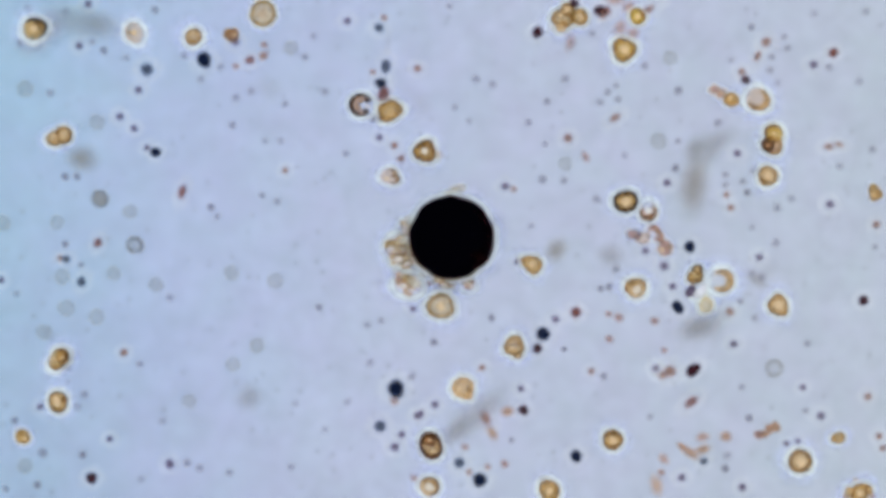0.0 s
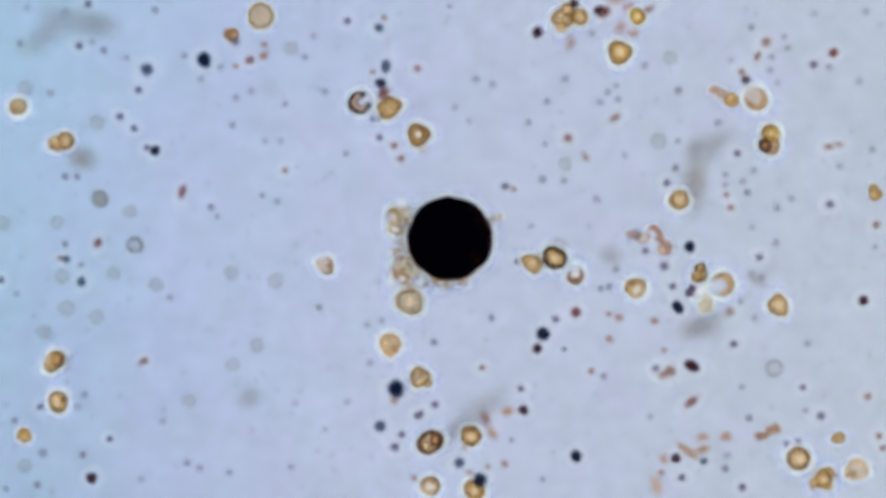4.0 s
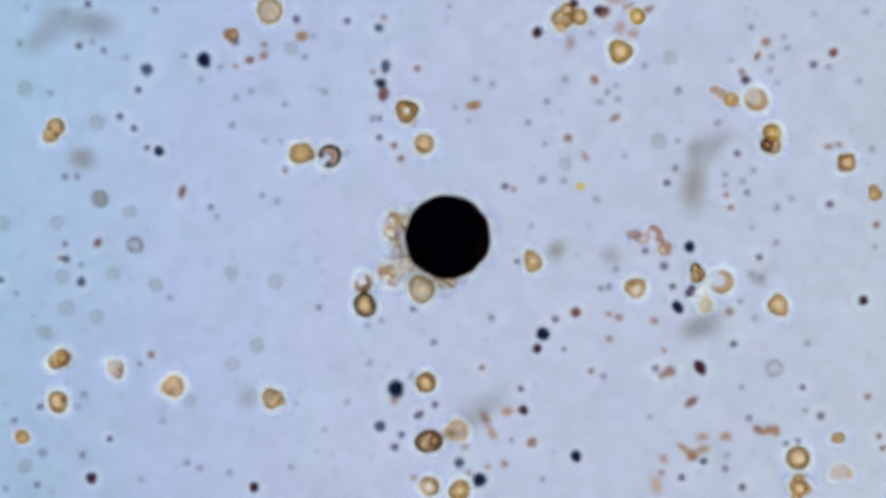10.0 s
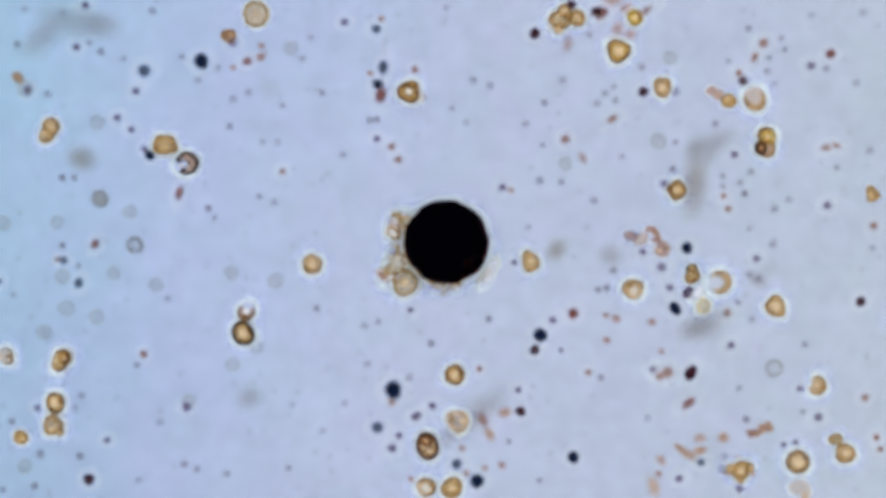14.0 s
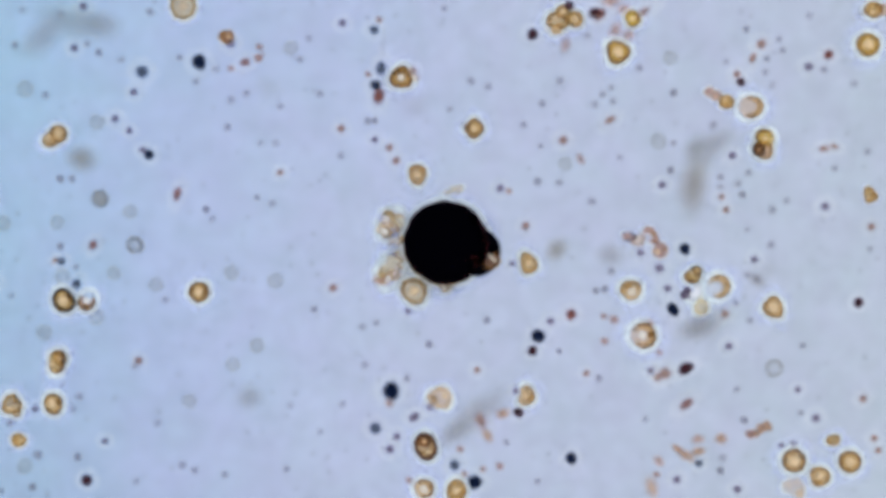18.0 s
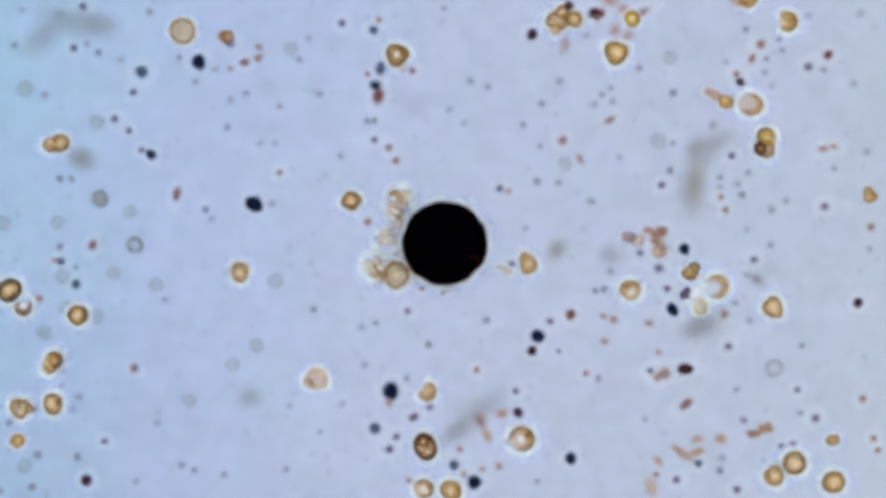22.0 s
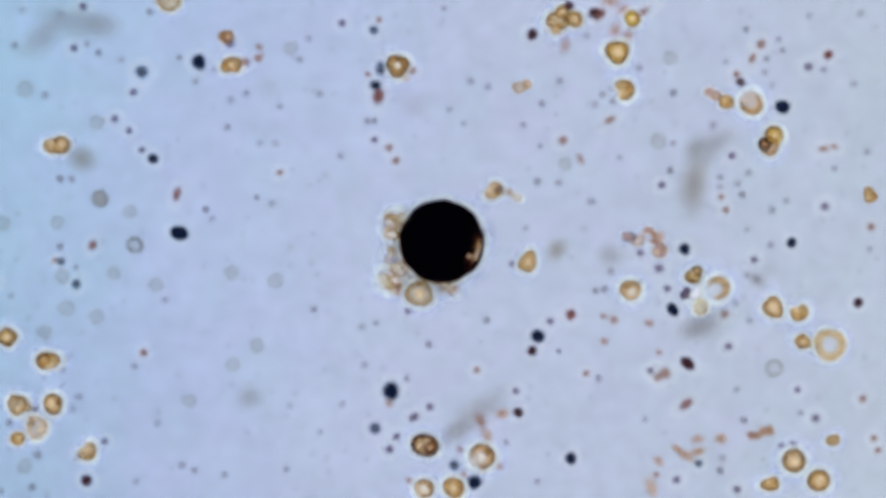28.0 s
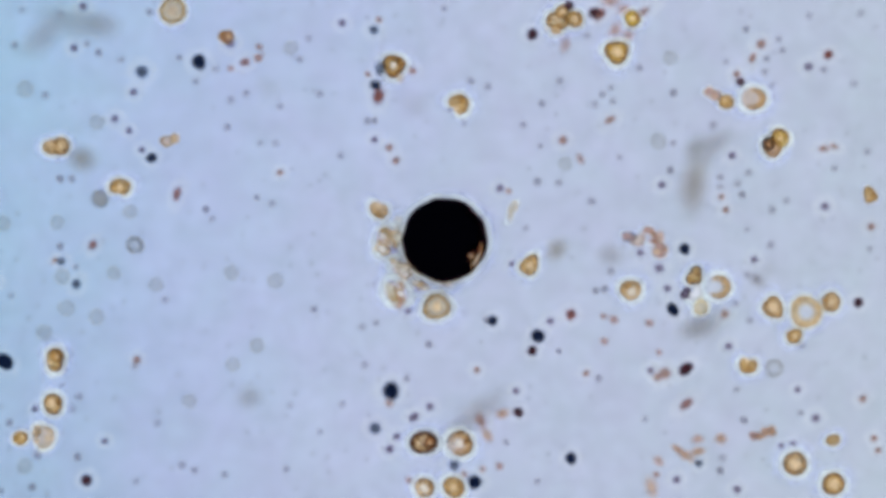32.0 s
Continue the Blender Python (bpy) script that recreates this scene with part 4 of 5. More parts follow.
FAINT_NORTH = [(612, 272, 7), (497, 250, 8), (470, 250, 7), (575, 163, 8), (505, 185, 7), (842, 140, 8), (872, 150, 8), (830, 215, 7), (805, 190, 7), (935, 217, 7),
               (1000, 140, 8), (998, 320, 7), (965, 255, 6), (1055, 353, 8), (940, 400, 7), (1090, 152, 7), (1140, 117, 8)]
FAINT_EAST = [(1105, 275, 7), (1200, 250, 7), (1270, 218, 8), (1293, 107, 7), (1387, 66, 7), (1393, 86, 7), (1365, 101, 7), (1362, 125, 8),
              (1375, 148, 7), (1440, 25, 8), (1485, 295, 7), (1400, 352, 8), (1375, 368, 8), (1330, 403, 7), (1372, 430, 8), (1330, 483, 7), (1347, 491, 8),
              (1310, 533, 7), (1335, 563, 8), (1428, 608, 7), (1283, 310, 7), (1283, 328, 7), (1548, 437, 7), (795, 12, 7), (90, 165, 8), (225, 103, 7), (122, 634, 8), (121, 650, 8)]
for u, v, r in FAINT + FAINT_WEST + FAINT_NORTH + FAINT_EAST:
    grain(u, v, r * 1.04, FAINT_GREY, "faint grey speck out of focus", soft=1.0)
grain(686, 78, 13, FAINT_DUST, "faint grey-tan streak out of focus", 2.2, 86, 1.0)


def motes():
    """The finest, barely seen motes of the fluid, all in one."""
    rng = random.Random(5)
    verts, faces, thick = [], [], []
    for _ in range(420):
        x, y, r = rng.uniform(-0.85, 0.85), rng.uniform(-0.5, 0.5), rng.uniform(0.003, 0.0065)
        b = len(verts)
        verts.append((x, y, r))
        thick.append(rng.uniform(0.25, 0.6))
        for k in range(8):
            verts.append((x + r * math.cos(k * 0.7854) * 1.3, y + r * math.sin(k * 0.7854) * 1.3, r * 0.3))
            thick.append(0)
        faces += [(b, b + 1 + k, b + 1 + (k + 1) % 8) for k in range(8)]
    tagged(new("motes", mesh_of("motes", verts, faces, thick, GREY)), "scattered barely visible grey motes in the fluid", "particle", kind="stuff")


motes()

# ---- dust on the lens, out of focus; laid on the slide and moved with the camera to keep its place in view ----
LENS_DUST = []


def smudge(u, v, wide, long, turn, tone=None, label="soft grey smudge of dust out of focus"):
    ob = new("dust_smudge", lens("smudge", outline(int(u + v), wide * 1.28 / 1000, 0.08, long), 0.002, tone or DUST, soft=1.0, rings=8, steps=32))
    ob.matrix_basis = field(u, v, turn=turn)
    LENS_DUST.append((tagged(ob, label, "smudge", "dust on the lens"), u, v, turn))


def halo_ring(u, v, r, tone=None, film=None):
    ob = root("dust_ring", field(u, v), "faint grey ring of dust out of focus", "ring", "dust on the lens")
    rim = outline(int(u * 3 + v), r / 1000, 0.04)
    part("ring", band("ring", rim, 0.45, 1.25, 0.001, 0.0015, tone or RING_DUST, steps=32, lumps=0.5), ob)
    part("film", lens("film", rim, 0.001, film or tone or RING_DUST, soft=0.45, rings=6, steps=24), ob, "faint grey film")
    LENS_DUST.append((ob, u, v, 0))


smudge(145, 281, 32, 1.1, 0, WARM_DUST, "soft brownish smudge of dust out of focus")
smudge(1228, 325, 44, 1.75, 80, WARM_DUST, "long soft grey-brown smudge of dust out of focus")
smudge(1262, 258, 36, 1.5, 38, DUST)
smudge(1230, 262, 26, 1.2, 60, DUST)
smudge(1250, 572, 44, 1.6, 25, DUST, "long soft grey smudge of dust out of focus")
smudge(1232, 582, 30, 1.3, 10, DUST)
smudge(985, 442, 25, 1.15, 70, WARM_DUST)
smudge(1080, 452, 28, 1.1, 0, DUST)
smudge(441, 704, 30, 1.0, 0)
smudge(845, 732, 46, 2.0, 38, DUST, "long soft grey smudge of dust out of focus")
smudge(805, 765, 30, 1.5, 40)
smudge(130, 38, 52, 1.6, -10, DUST, "long soft grey smudge of dust out of focus")
smudge(72, 68, 40, 1.5, 45, DUST)
smudge(180, 45, 36, 1.3, -10, DUST)
smudge(475, 155, 30, 1.2, 0, FAINT_DUST)
smudge(735, 185, 38, 1.2, 10, FAINT_DUST)
smudge(1352, 484, 28, 1.5, 50, FAINT_DUST, "faint feathery grey smudge of dust")
smudge(1338, 495, 18, 1.6, -30, DUST, "faint feathery grey smudge of dust")
halo_ring(177, 352, 15, STRONG_RING, WARM_DUST)
halo_ring(1370, 652, 15.5, MID_RING, FAINT_DUST)
halo_ring(239, 434, 14.5, STRONG_RING, RING_DUST)
for u, v, r in [(455, 612, 13), (110, 490, 14), (118, 545, 15), (172, 217, 14), (45, 158, 15), (410, 483, 13),
                (412, 645, 13), (1186, 103, 13), (1165, 250, 15), (515, 85, 13), (78, 588, 14), (335, 710, 13), (230, 375, 13), (5, 395, 14), (1000, 290, 12), (201, 484, 13), (277, 504, 13), (487, 497, 14), (171, 561, 14), (101, 394, 13), (44, 825, 14)]:
    halo_ring(u, v, r)


# ---- what moves ----
def go(key, rows, tumble=25.0, z=0.0):
    """Key a thing through rows of seconds, u, v (and turn, and height) from the start to the end, tumbling a little on the way."""
    rng, turn, keyed = random.Random(key), 0.0, []
    rows = list(rows)
    if rows[0][0] > 0:
        rows.insert(0, (0, *rows[0][1:]))
    if rows[-1][0] < 32:
        rows.append((32, *rows[-1][1:]))
    for t, u, v, *more in rows:
        turn = more[0] if more else turn + rng.uniform(-tumble, tumble)
        keyed.append((t, field(u, v, t, more[1] if len(more) > 1 else z, turn)))
    walk(MOVERS[key], keyed)


def motions():
    centre = [(0, 799, 421), (0.5, 798, 424), (1, 796, 427), (2, 793, 427), (3, 796, 421), (3.5, 796, 423), (6, 794, 421), (7, 795, 421), (8, 801, 425), (9, 796, 421),
              (10, 792, 420), (11, 790, 420), (12, 788, 427), (13, 790, 425), (14, 790, 429), (17, 793, 428), (18, 789, 430), (19, 786, 428), (20, 785, 433),
              (21, 786, 430), (22, 787, 431), (23, 793, 428), (24, 786, 429), (25, 787, 428), (28, 782, 428), (29, 787, 429), (30, 786, 426), (31, 785, 426), (32, 787, 425)]
    go("sphere", [(t, u, v, 12 * math.sin(2.6 * t)) for t, u, v in centre])
    for k in range(9):
        rng = random.Random(k)
        base = MOVERS["crumb%d" % k].matrix_basis.translation
        du, dv = base.x * 1000 + 784 - 799, 441 - base.y * 1000 - 421
        go("crumb%d" % k, [(t, u + du + rng.uniform(-4, 4), v + dv + rng.uniform(-4, 4)) for t, u, v in centre], 40)
    # the glassy lumps shift along the sphere's flank
    go("lump_high", [(0, 706, 442), (1, 708, 414), (2, 714, 395), (3, 708, 390), (6, 707, 393), (7, 705, 391), (8, 716, 388), (9, 708, 388), (10, 703, 401), (11, 710, 414), (12, 714, 395), (13, 718, 395), (14, 708, 401), (17, 695, 386), (18, 693, 398), (19, 708, 393), (20, 701, 378), (21, 720, 355), (22, 708, 360), (23, 720, 350), (24, 711, 355), (25, 703, 368), (28, 701, 400), (29, 690, 421), (30, 701, 406), (31, 700, 406), (32, 688, 428)], 14)
    go("lump_mid", [(0, 718, 403), (1, 705, 454), (2, 708, 443), (3, 708, 453), (6, 698, 441), (7, 700, 439), (8, 703, 433), (9, 703, 423), (10, 703, 446), (11, 705, 449), (12, 701, 443), (13, 703, 443), (14, 701, 454), (17, 703, 416), (18, 703, 428), (19, 698, 413), (20, 701, 403), (21, 703, 396), (22, 703, 398), (23, 708, 398), (24, 707, 396), (25, 708, 398), (28, 691, 453), (29, 695, 466), (30, 696, 456), (31, 690, 456), (32, 701, 469)], 25)
    go("lump_side", [(0, 714, 462), (1, 716, 477), (2, 711, 462), (3, 715, 474), (6, 691, 462), (7, 678, 472), (8, 698, 438), (9, 696, 446), (10, 718, 467), (11, 700, 477), (12, 683, 464), (13, 695, 464), (14, 702, 462), (17, 690, 462), (18, 696, 466), (19, 695, 458), (20, 680, 439), (21, 685, 426), (22, 683, 426), (23, 693, 421), (24, 683, 429), (25, 685, 434), (28, 703, 477), (29, 703, 479), (30, 703, 477), (31, 701, 477), (32, 713, 479)], 30)
    go("lump_low", [(0, 723, 504), (1, 718, 499), (2, 703, 489), (3, 720, 494), (6, 696, 474), (7, 675, 477), (8, 678, 469), (9, 680, 469), (10, 693, 487), (11, 705, 499), (12, 693, 479), (13, 700, 484), (14, 696, 484), (17, 695, 504), (18, 688, 484), (19, 695, 494), (20, 663, 487), (21, 670, 467), (22, 665, 474), (23, 683, 464), (24, 670, 474), (25, 667, 484), (28, 691, 496), (29, 698, 509), (30, 697, 504), (31, 698, 502), (32, 701, 517)], 30)
    go("lump_under", [(0, 784, 501), (1, 796, 507), (2, 784, 506), (3, 786, 501), (6, 756, 497), (7, 758, 499), (8, 754, 496), (9, 756, 501), (10, 784, 501), (11, 769, 498), (12, 769, 504), (13, 771, 504), (14, 774, 503), (17, 759, 484), (18, 784, 504), (19, 784, 484), (20, 728, 484), (21, 759, 484), (22, 759, 484), (23, 759, 484), (24, 759, 484), (25, 761, 509), (28, 784, 502), (29, 754, 512), (30, 784, 504), (31, 784, 507), (32, 746, 506)], 15)
    go("lump_last", [(0, 829, 504), (1, 826, 509), (2, 819, 509), (3, 826, 494), (6, 794, 504), (7, 791, 507), (8, 784, 509), (9, 796, 504), (10, 799, 499), (11, 819, 497), (12, 822, 499), (13, 816, 504), (14, 804, 503), (17, 809, 487), (18, 799, 497), (19, 809, 487), (20, 804, 484), (21, 809, 487), (22, 809, 487), (23, 809, 487), (24, 809, 487), (25, 804, 497), (28, 799, 514), (29, 794, 519), (30, 797, 512), (31, 806, 515), (32, 789, 497)], 20)
    go("bud", [(0, 796, 425, 0), (2, 792, 425, 0), (15, 790, 428, -5), (16.5, 818, 428, -5), (17, 826, 427, -5), (17.5, 822, 430, -10), (18, 838, 445, -22),
               (18.3, 834, 442, -22), (18.6, 824, 440, -20), (19, 796, 433, -10), (24, 783, 430, 0), (26, 783, 428, 0), (27.5, 816, 430, 0), (28.2, 785, 428, 0),
               (29, 818, 427, 6), (30, 783, 426, 0)])
    go("droplet", [(0, 782, 424, 0, 0.03), (23, 780, 424, 0, 0.03), (24, 782, 430, -10, 0.06), (25, 784, 433, -14, 0.112), (26, 784, 430, -6, 0.114), (28, 783, 427, 6, 0.114), (29, 788, 430, 2, 0.114),
                   (30, 787, 428, -2, 0.114), (31, 785, 427, 2, 0.114), (32, 787, 427, 0, 0.114)])
    go("bead", [(0, 800, 430, 0, 0.03), (10, 806, 432, 0, 0.03), (11, 826, 438, 0, 0.1), (12, 846, 442, 0, 0.122), (13, 846, 444, 0, 0.122), (14, 842, 440, 0, 0.108), (17, 806, 434, 0, 0.03), (22, 806, 434, 0, 0.03),
                (23, 830, 446, 0, 0.1), (24, 842, 457, 0, 0.12), (25, 834, 466, 0, 0.124), (28, 829, 454, 0, 0.127), (29, 833, 455, 0, 0.127), (30, 833, 459, 0, 0.127), (31, 830, 453, 0, 0.127), (32, 833, 452, 0, 0.127)])
    go("sliver", [(0, 803, 336, 20), (1, 872, 515, -40), (2, 880, 445, 80), (3, 870, 362, 50), (6, 878, 462, 0), (9, 885, 392, 70), (11, 712, 366, 15), (12, 820, 497, -10), (14, 853, 490, 50),
                  (16.5, 840, 510, 30), (17.5, 878, 470, 100), (18, 800, 337, 20), (19, 880, 452, 0), (20, 868, 430, 30), (21, 818, 328, 60), (22, 890, 476, -20), (23, 855, 536, -60), (24, 735, 325, -50),
                  (25, 826, 508, 10), (28, 905, 345, -20), (30, 878, 450, 40), (32, 905, 375, 70)])
    go("bright_sliver", [(0, 790, 440, 30), (12, 800, 440, 30), (13, 835, 470, 50), (14, 866, 484, 62), (16, 830, 440, 80), (20, 800, 390, 70), (21, 838, 334, 55), (22, 815, 395, 60), (24, 800, 440, 20), (25, 833, 500, 28),
                          (26.5, 820, 470, 30), (29, 840, 440, 60), (30, 880, 450, 60), (31, 845, 440, 60), (32, 800, 430, 60)])
    go("chain", [(0, 1358, 763, 25), (1, 1352, 769, 0), (2, 1358, 770, 25), (3, 1356, 766, 25), (6, 1366, 766, 20), (7, 1355, 770, -10), (8, 1358, 770, 10), (9, 1358, 763, 10), (10, 1356, 762, -5), (11, 1350, 767, 15), (12, 1350, 767, 25), (13, 1345, 761, 15),
                 (14, 1345, 762, 20), (17, 1345, 770, 40), (18, 1343, 762, 25), (19, 1344, 766, 25), (20, 1338, 767, 10), (21, 1340, 767, 25), (22, 1345, 763, 20), (23, 1350, 772, 0), (24, 1350, 768, 10), (25, 1340, 769, 5), (28, 1346, 767, 15), (29, 1348, 758, 30),
                 (30, 1340, 765, 25), (31, 1346, 765, 15), (32, 1350, 768, 15)])
    go("g16", [(0, 220, 624), (1, 267, 608), (2, 268, 612), (3, 253, 636), (6, 265, 640), (7, 260, 623), (8, 250, 645), (9, 264, 617), (10, 268, 628), (11, 250, 643), (12, 244, 652), (13, 265, 613), (14, 255, 627), (17, 241, 648), (18, 246, 638), (20, 240, 642), (22, 238, 653), (24, 224, 655), (25, 242, 648), (29, 255, 622), (31, 245, 637), (32, 243, 637)])
    go("g8", [(0, 1640, 800), (7, 1600, 800), (8, 1153, 790), (9, 1047, 727), (10, 941, 783), (11, 702, 822), (12, 560, 910)])
    go("g9", [(0, 700, 930), (9, 640, 900), (10, 450, 862), (11, 210, 828), (12, 3, 835), (13, -60, 830)])
    go("g10", [(0, 1640, 760), (6, 1600, 760), (7, 1432, 762), (8, 1407, 772), (9, 1320, 800), (12, 1100, 815), (13, 1080, 910)])
    go("g11", [(0, 1660, 740), (1, 1620, 735), (2, 1480, 727), (3, 1316, 712), (5, 1150, 910)])
    go("g12", [(0, 1640, -30), (11, 1610, 0), (12, 1495, 48), (13, 1300, 100), (14, 1138, 163), (16, 900, -60)])
    go("g15", [(0, 1640, 400), (27, 1600, 410), (28, 1400, 430), (29, 1348, 425), (29.5, 1369, 487), (30, 1292, 568), (30.5, 1239, 689), (31, 1036, 738), (32, 872, 568)])
    # the fixed cells sway and turn a little
    go("delta", [(0, 1104, 89), (1, 1103, 90), (2, 1100, 91), (3, 1093, 95), (6, 1105, 89), (7, 1098, 91), (8, 1100, 91), (9, 1101, 90), (10, 1097, 92), (11, 1098, 92), (12, 1098, 91),
                 (13, 1097, 91), (14, 1094, 91), (17, 1090, 94), (18, 1093, 93), (19, 1092, 92), (20, 1094, 92), (21, 1091, 92), (22, 1090, 94), (23, 1092, 92), (24, 1094, 92), (25, 1094, 92),
                 (28, 1092, 93), (29, 1091, 93), (30, 1092, 90), (31, 1088, 94), (32, 1091, 93)], 8)
    go("round", [(0, 1415, 816), (2, 1414, 818), (3, 1412, 811), (6, 1412, 812), (7, 1417, 815), (8, 1411, 811), (9, 1412, 817), (10, 1411, 810), (12, 1408, 808), (14, 1411, 817), (17, 1403, 814),
                 (18, 1404, 815), (20, 1403, 819), (22, 1405, 819), (23, 1407, 820), (24, 1404, 815), (25, 1406, 820), (28, 1404, 815), (30, 1406, 819), (32, 1406, 820)], 10)
    go("left_twin", [(0, 97, 246, 0), (1, 100, 265, -50), (2, 97, 250, -5), (3, 100, 253, 0), (6, 100, 255, -20), (7, 92, 242, 30), (8, 92, 241, 30), (9, 98, 248, 0), (10, 90, 240, 35),
                     (11, 92, 244, 20), (12, 82, 238, 50), (13, 89, 242, 30), (14, 83, 240, 40), (17, 92, 257, -15), (18, 90, 248, 15), (19, 88, 248, 15), (20, 86, 251, 20), (21, 90, 261, -20),
                     (22, 91, 257, -10), (23, 91, 262, -20), (24, 91, 259, -20), (25, 92, 257, -15), (28, 92, 259, -15), (29, 93, 262, -20), (30, 92, 259, -15), (31, 92, 267, -25), (32, 91, 261, -15)])
    go("left_cell", [(0, 104, 635), (1, 98, 632), (2, 108, 636), (3, 90, 640), (6, 111, 635), (7, 107, 634), (8, 101, 636), (9, 98, 635), (10, 105, 635), (11, 102, 633), (12, 101, 634), (13, 109, 634), (14, 108, 637),
                     (17, 96, 638), (18, 101, 640), (19, 90, 640), (20, 85, 642), (21, 93, 641), (22, 92, 641), (23, 80, 642), (24, 99, 637), (25, 89, 643), (28, 86, 640), (29, 89, 637), (30, 95, 637), (31, 89, 640), (32, 97, 637)], 45)
    go("small_left", [(0, 41, 773), (1, 45, 770), (2, 41, 772), (6, 46, 769), (9, 41, 774), (12, 38, 772), (14, 38, 774), (18, 34, 779), (23, 32, 780), (28, 32, 776), (32, 37, 775)], 30)
    go("shoe_low", [(0, 1275, 497, 0), (1, 1279, 504, 10), (3, 1277, 502, 20), (6, 1275, 510, 30), (9, 1275, 498, -20), (12, 1270, 499, -25), (14, 1271, 500, 10), (18, 1269, 508, 25), (22, 1266, 508, 20), (25, 1267, 507, 0), (28, 1268, 511, 30), (32, 1269, 508, 0)])
    go("shoe_high", [(0, 1340, 176, 0), (2, 1337, 180, 30), (3, 1338, 172, -30), (6, 1331, 181, 35), (7, 1340, 168, -40), (8, 1331, 177, 10), (9, 1337, 175, -20), (12, 1331, 178, 20), (14, 1335, 175, -30), (17, 1322, 190, 40),
                     (18, 1327, 190, 40), (18.5, 1331, 181, 0), (20, 1330, 178, 65), (20.5, 1327, 180, 10), (21, 1328, 183, 20), (23, 1326, 185, 10), (25, 1327, 183, 40), (28, 1328, 182, -20), (29, 1333, 175, -50), (30, 1325, 184, 10), (32, 1332, 175, 30)])
    go("right_twin", [(0, 1366, 257, 0), (3, 1362, 257, 0), (6, 1360, 258, 0), (9, 1364, 257, 0), (11, 1363, 256, 5), (13, 1356, 260, 0), (14, 1354, 262, 0), (18, 1350, 265, 0), (20, 1355, 262, -5), (22, 1353, 263, 0), (25, 1353, 263, 0),
                      (28, 1360, 258, -20), (29, 1355, 260, -25), (30, 1362, 260, -30), (31, 1355, 260, -10), (32, 1366, 260, -35)])
    go("dark_twin", [(0, 1230, 490, 20), (3, 1238, 488, 30), (7, 1234, 487, 40), (9, 1235, 487, 60), (12, 1230, 487, 50), (14, 1225, 489, 40), (17, 1226, 488, -10), (18, 1225, 490, 0), (19, 1225, 490, 45), (20, 1223, 487, 5), (22, 1221, 484, 0), (25, 1222, 484, -5), (28, 1226, 490, 0), (32, 1228, 492, 20)])
    go("teardrop", [(0, 942, 468, -20), (3, 942, 466, -20), (7, 945, 468, -30), (8, 945, 462, -42), (10, 943, 463, -55), (13, 940, 463, -55), (17, 936, 465, -58), (20, 936, 470, -50), (24, 933, 464, -70),
                   (28, 934, 464, -100), (30, 933, 464, -105), (32, 937, 470, -112)])
    go("brown_twin", [(0, 763, 788, 0), (1, 764, 788, 5), (2, 764, 790, 5), (3, 763, 786, -45), (6, 760, 781, -105), (7, 761, 782, -90), (8, 759, 781, -69), (9, 762, 784, -80), (10, 759, 781, -99), (11, 758, 782, -115), (12, 758, 784, -74),
                      (13, 755, 784, -20), (14, 757, 789, -5), (17, 757, 790, 0), (18, 754, 790, 0), (19, 752, 787, -50), (20, 753, 791, 2), (21, 754, 790, 5), (22, 753, 790, 2), (23, 752, 785, 35), (24, 759, 790, 46), (25, 754, 792, 0),
                      (26.5, 753, 790, -60), (28, 752, 788, -124), (29, 751, 787, -108), (30, 753, 787, -99), (31, 751, 787, -106), (32, 750, 783, -104)])
    go("low_ring", [(0, 760, 861), (3, 761, 860), (9, 760, 861), (13, 755, 862), (19, 750, 865), (25, 750, 865), (32, 751, 863)], 20)
    go("rocker", [(0, 1226, 655, 40), (1, 1222, 643, 5), (2, 1227, 660, 70), (3, 1220, 643, 0), (6, 1234, 660, -40), (7, 1220, 646, 25), (8, 1227, 643, 0), (9, 1222, 650, 20), (10, 1238, 650, -60), (11, 1238, 648, 0), (12, 1231, 655, 0),
                  (13, 1215, 643, -30), (14, 1222, 660, 60), (17, 1212, 650, -30), (18, 1213, 652, 30), (19, 1220, 660, 80), (20, 1231, 661, 100), (21, 1214, 659, 40), (22, 1212, 653, 0), (23, 1210, 653, -20), (24, 1216, 657, 40), (25, 1220, 661, 60),
                  (28, 1216, 643, -40), (29, 1213, 651, -10), (30, 1228, 657, 0), (31, 1221, 662, -40), (32, 1213, 653, 40)])
    go("jitter", [(0, 276, 270), (1, 285, 272), (2, 279, 277), (3, 275, 266), (6, 277, 270), (7, 282, 267), (8, 278, 267), (9, 281, 267), (10, 282, 268), (11, 271, 269), (12, 274, 268), (13, 273, 268), (14, 266, 275), (17, 267, 270),
                  (18, 264, 274), (20, 271, 276), (22, 268, 274), (24, 277, 280), (25, 268, 278), (29, 272, 282), (31, 266, 278), (32, 269, 280)])
    # the wanderers
    go("A", [(0, 62, 52), (0.5, 67, 51), (1, 56, 112), (1.5, 47, 139), (1.8, -2, 157), (2.3, -60, 170)])
    go("B", [(0, 343, 66), (0.5, 288, 85), (1, 293, 97), (1.5, 252, 91), (2, 240, 88), (2.2, 254, 91), (2.5, 235, 108), (3, 174, 172), (3.5, 108, 180), (5, -60, 210)])
    go("C", [(0, 239, 59), (0.5, 192, 52), (1, 156, 66), (1.5, 110, 61), (1.8, 84, 88), (2, 95, 136), (2.2, 56, 164), (2.5, 18, 127), (2.9, -60, 130)])
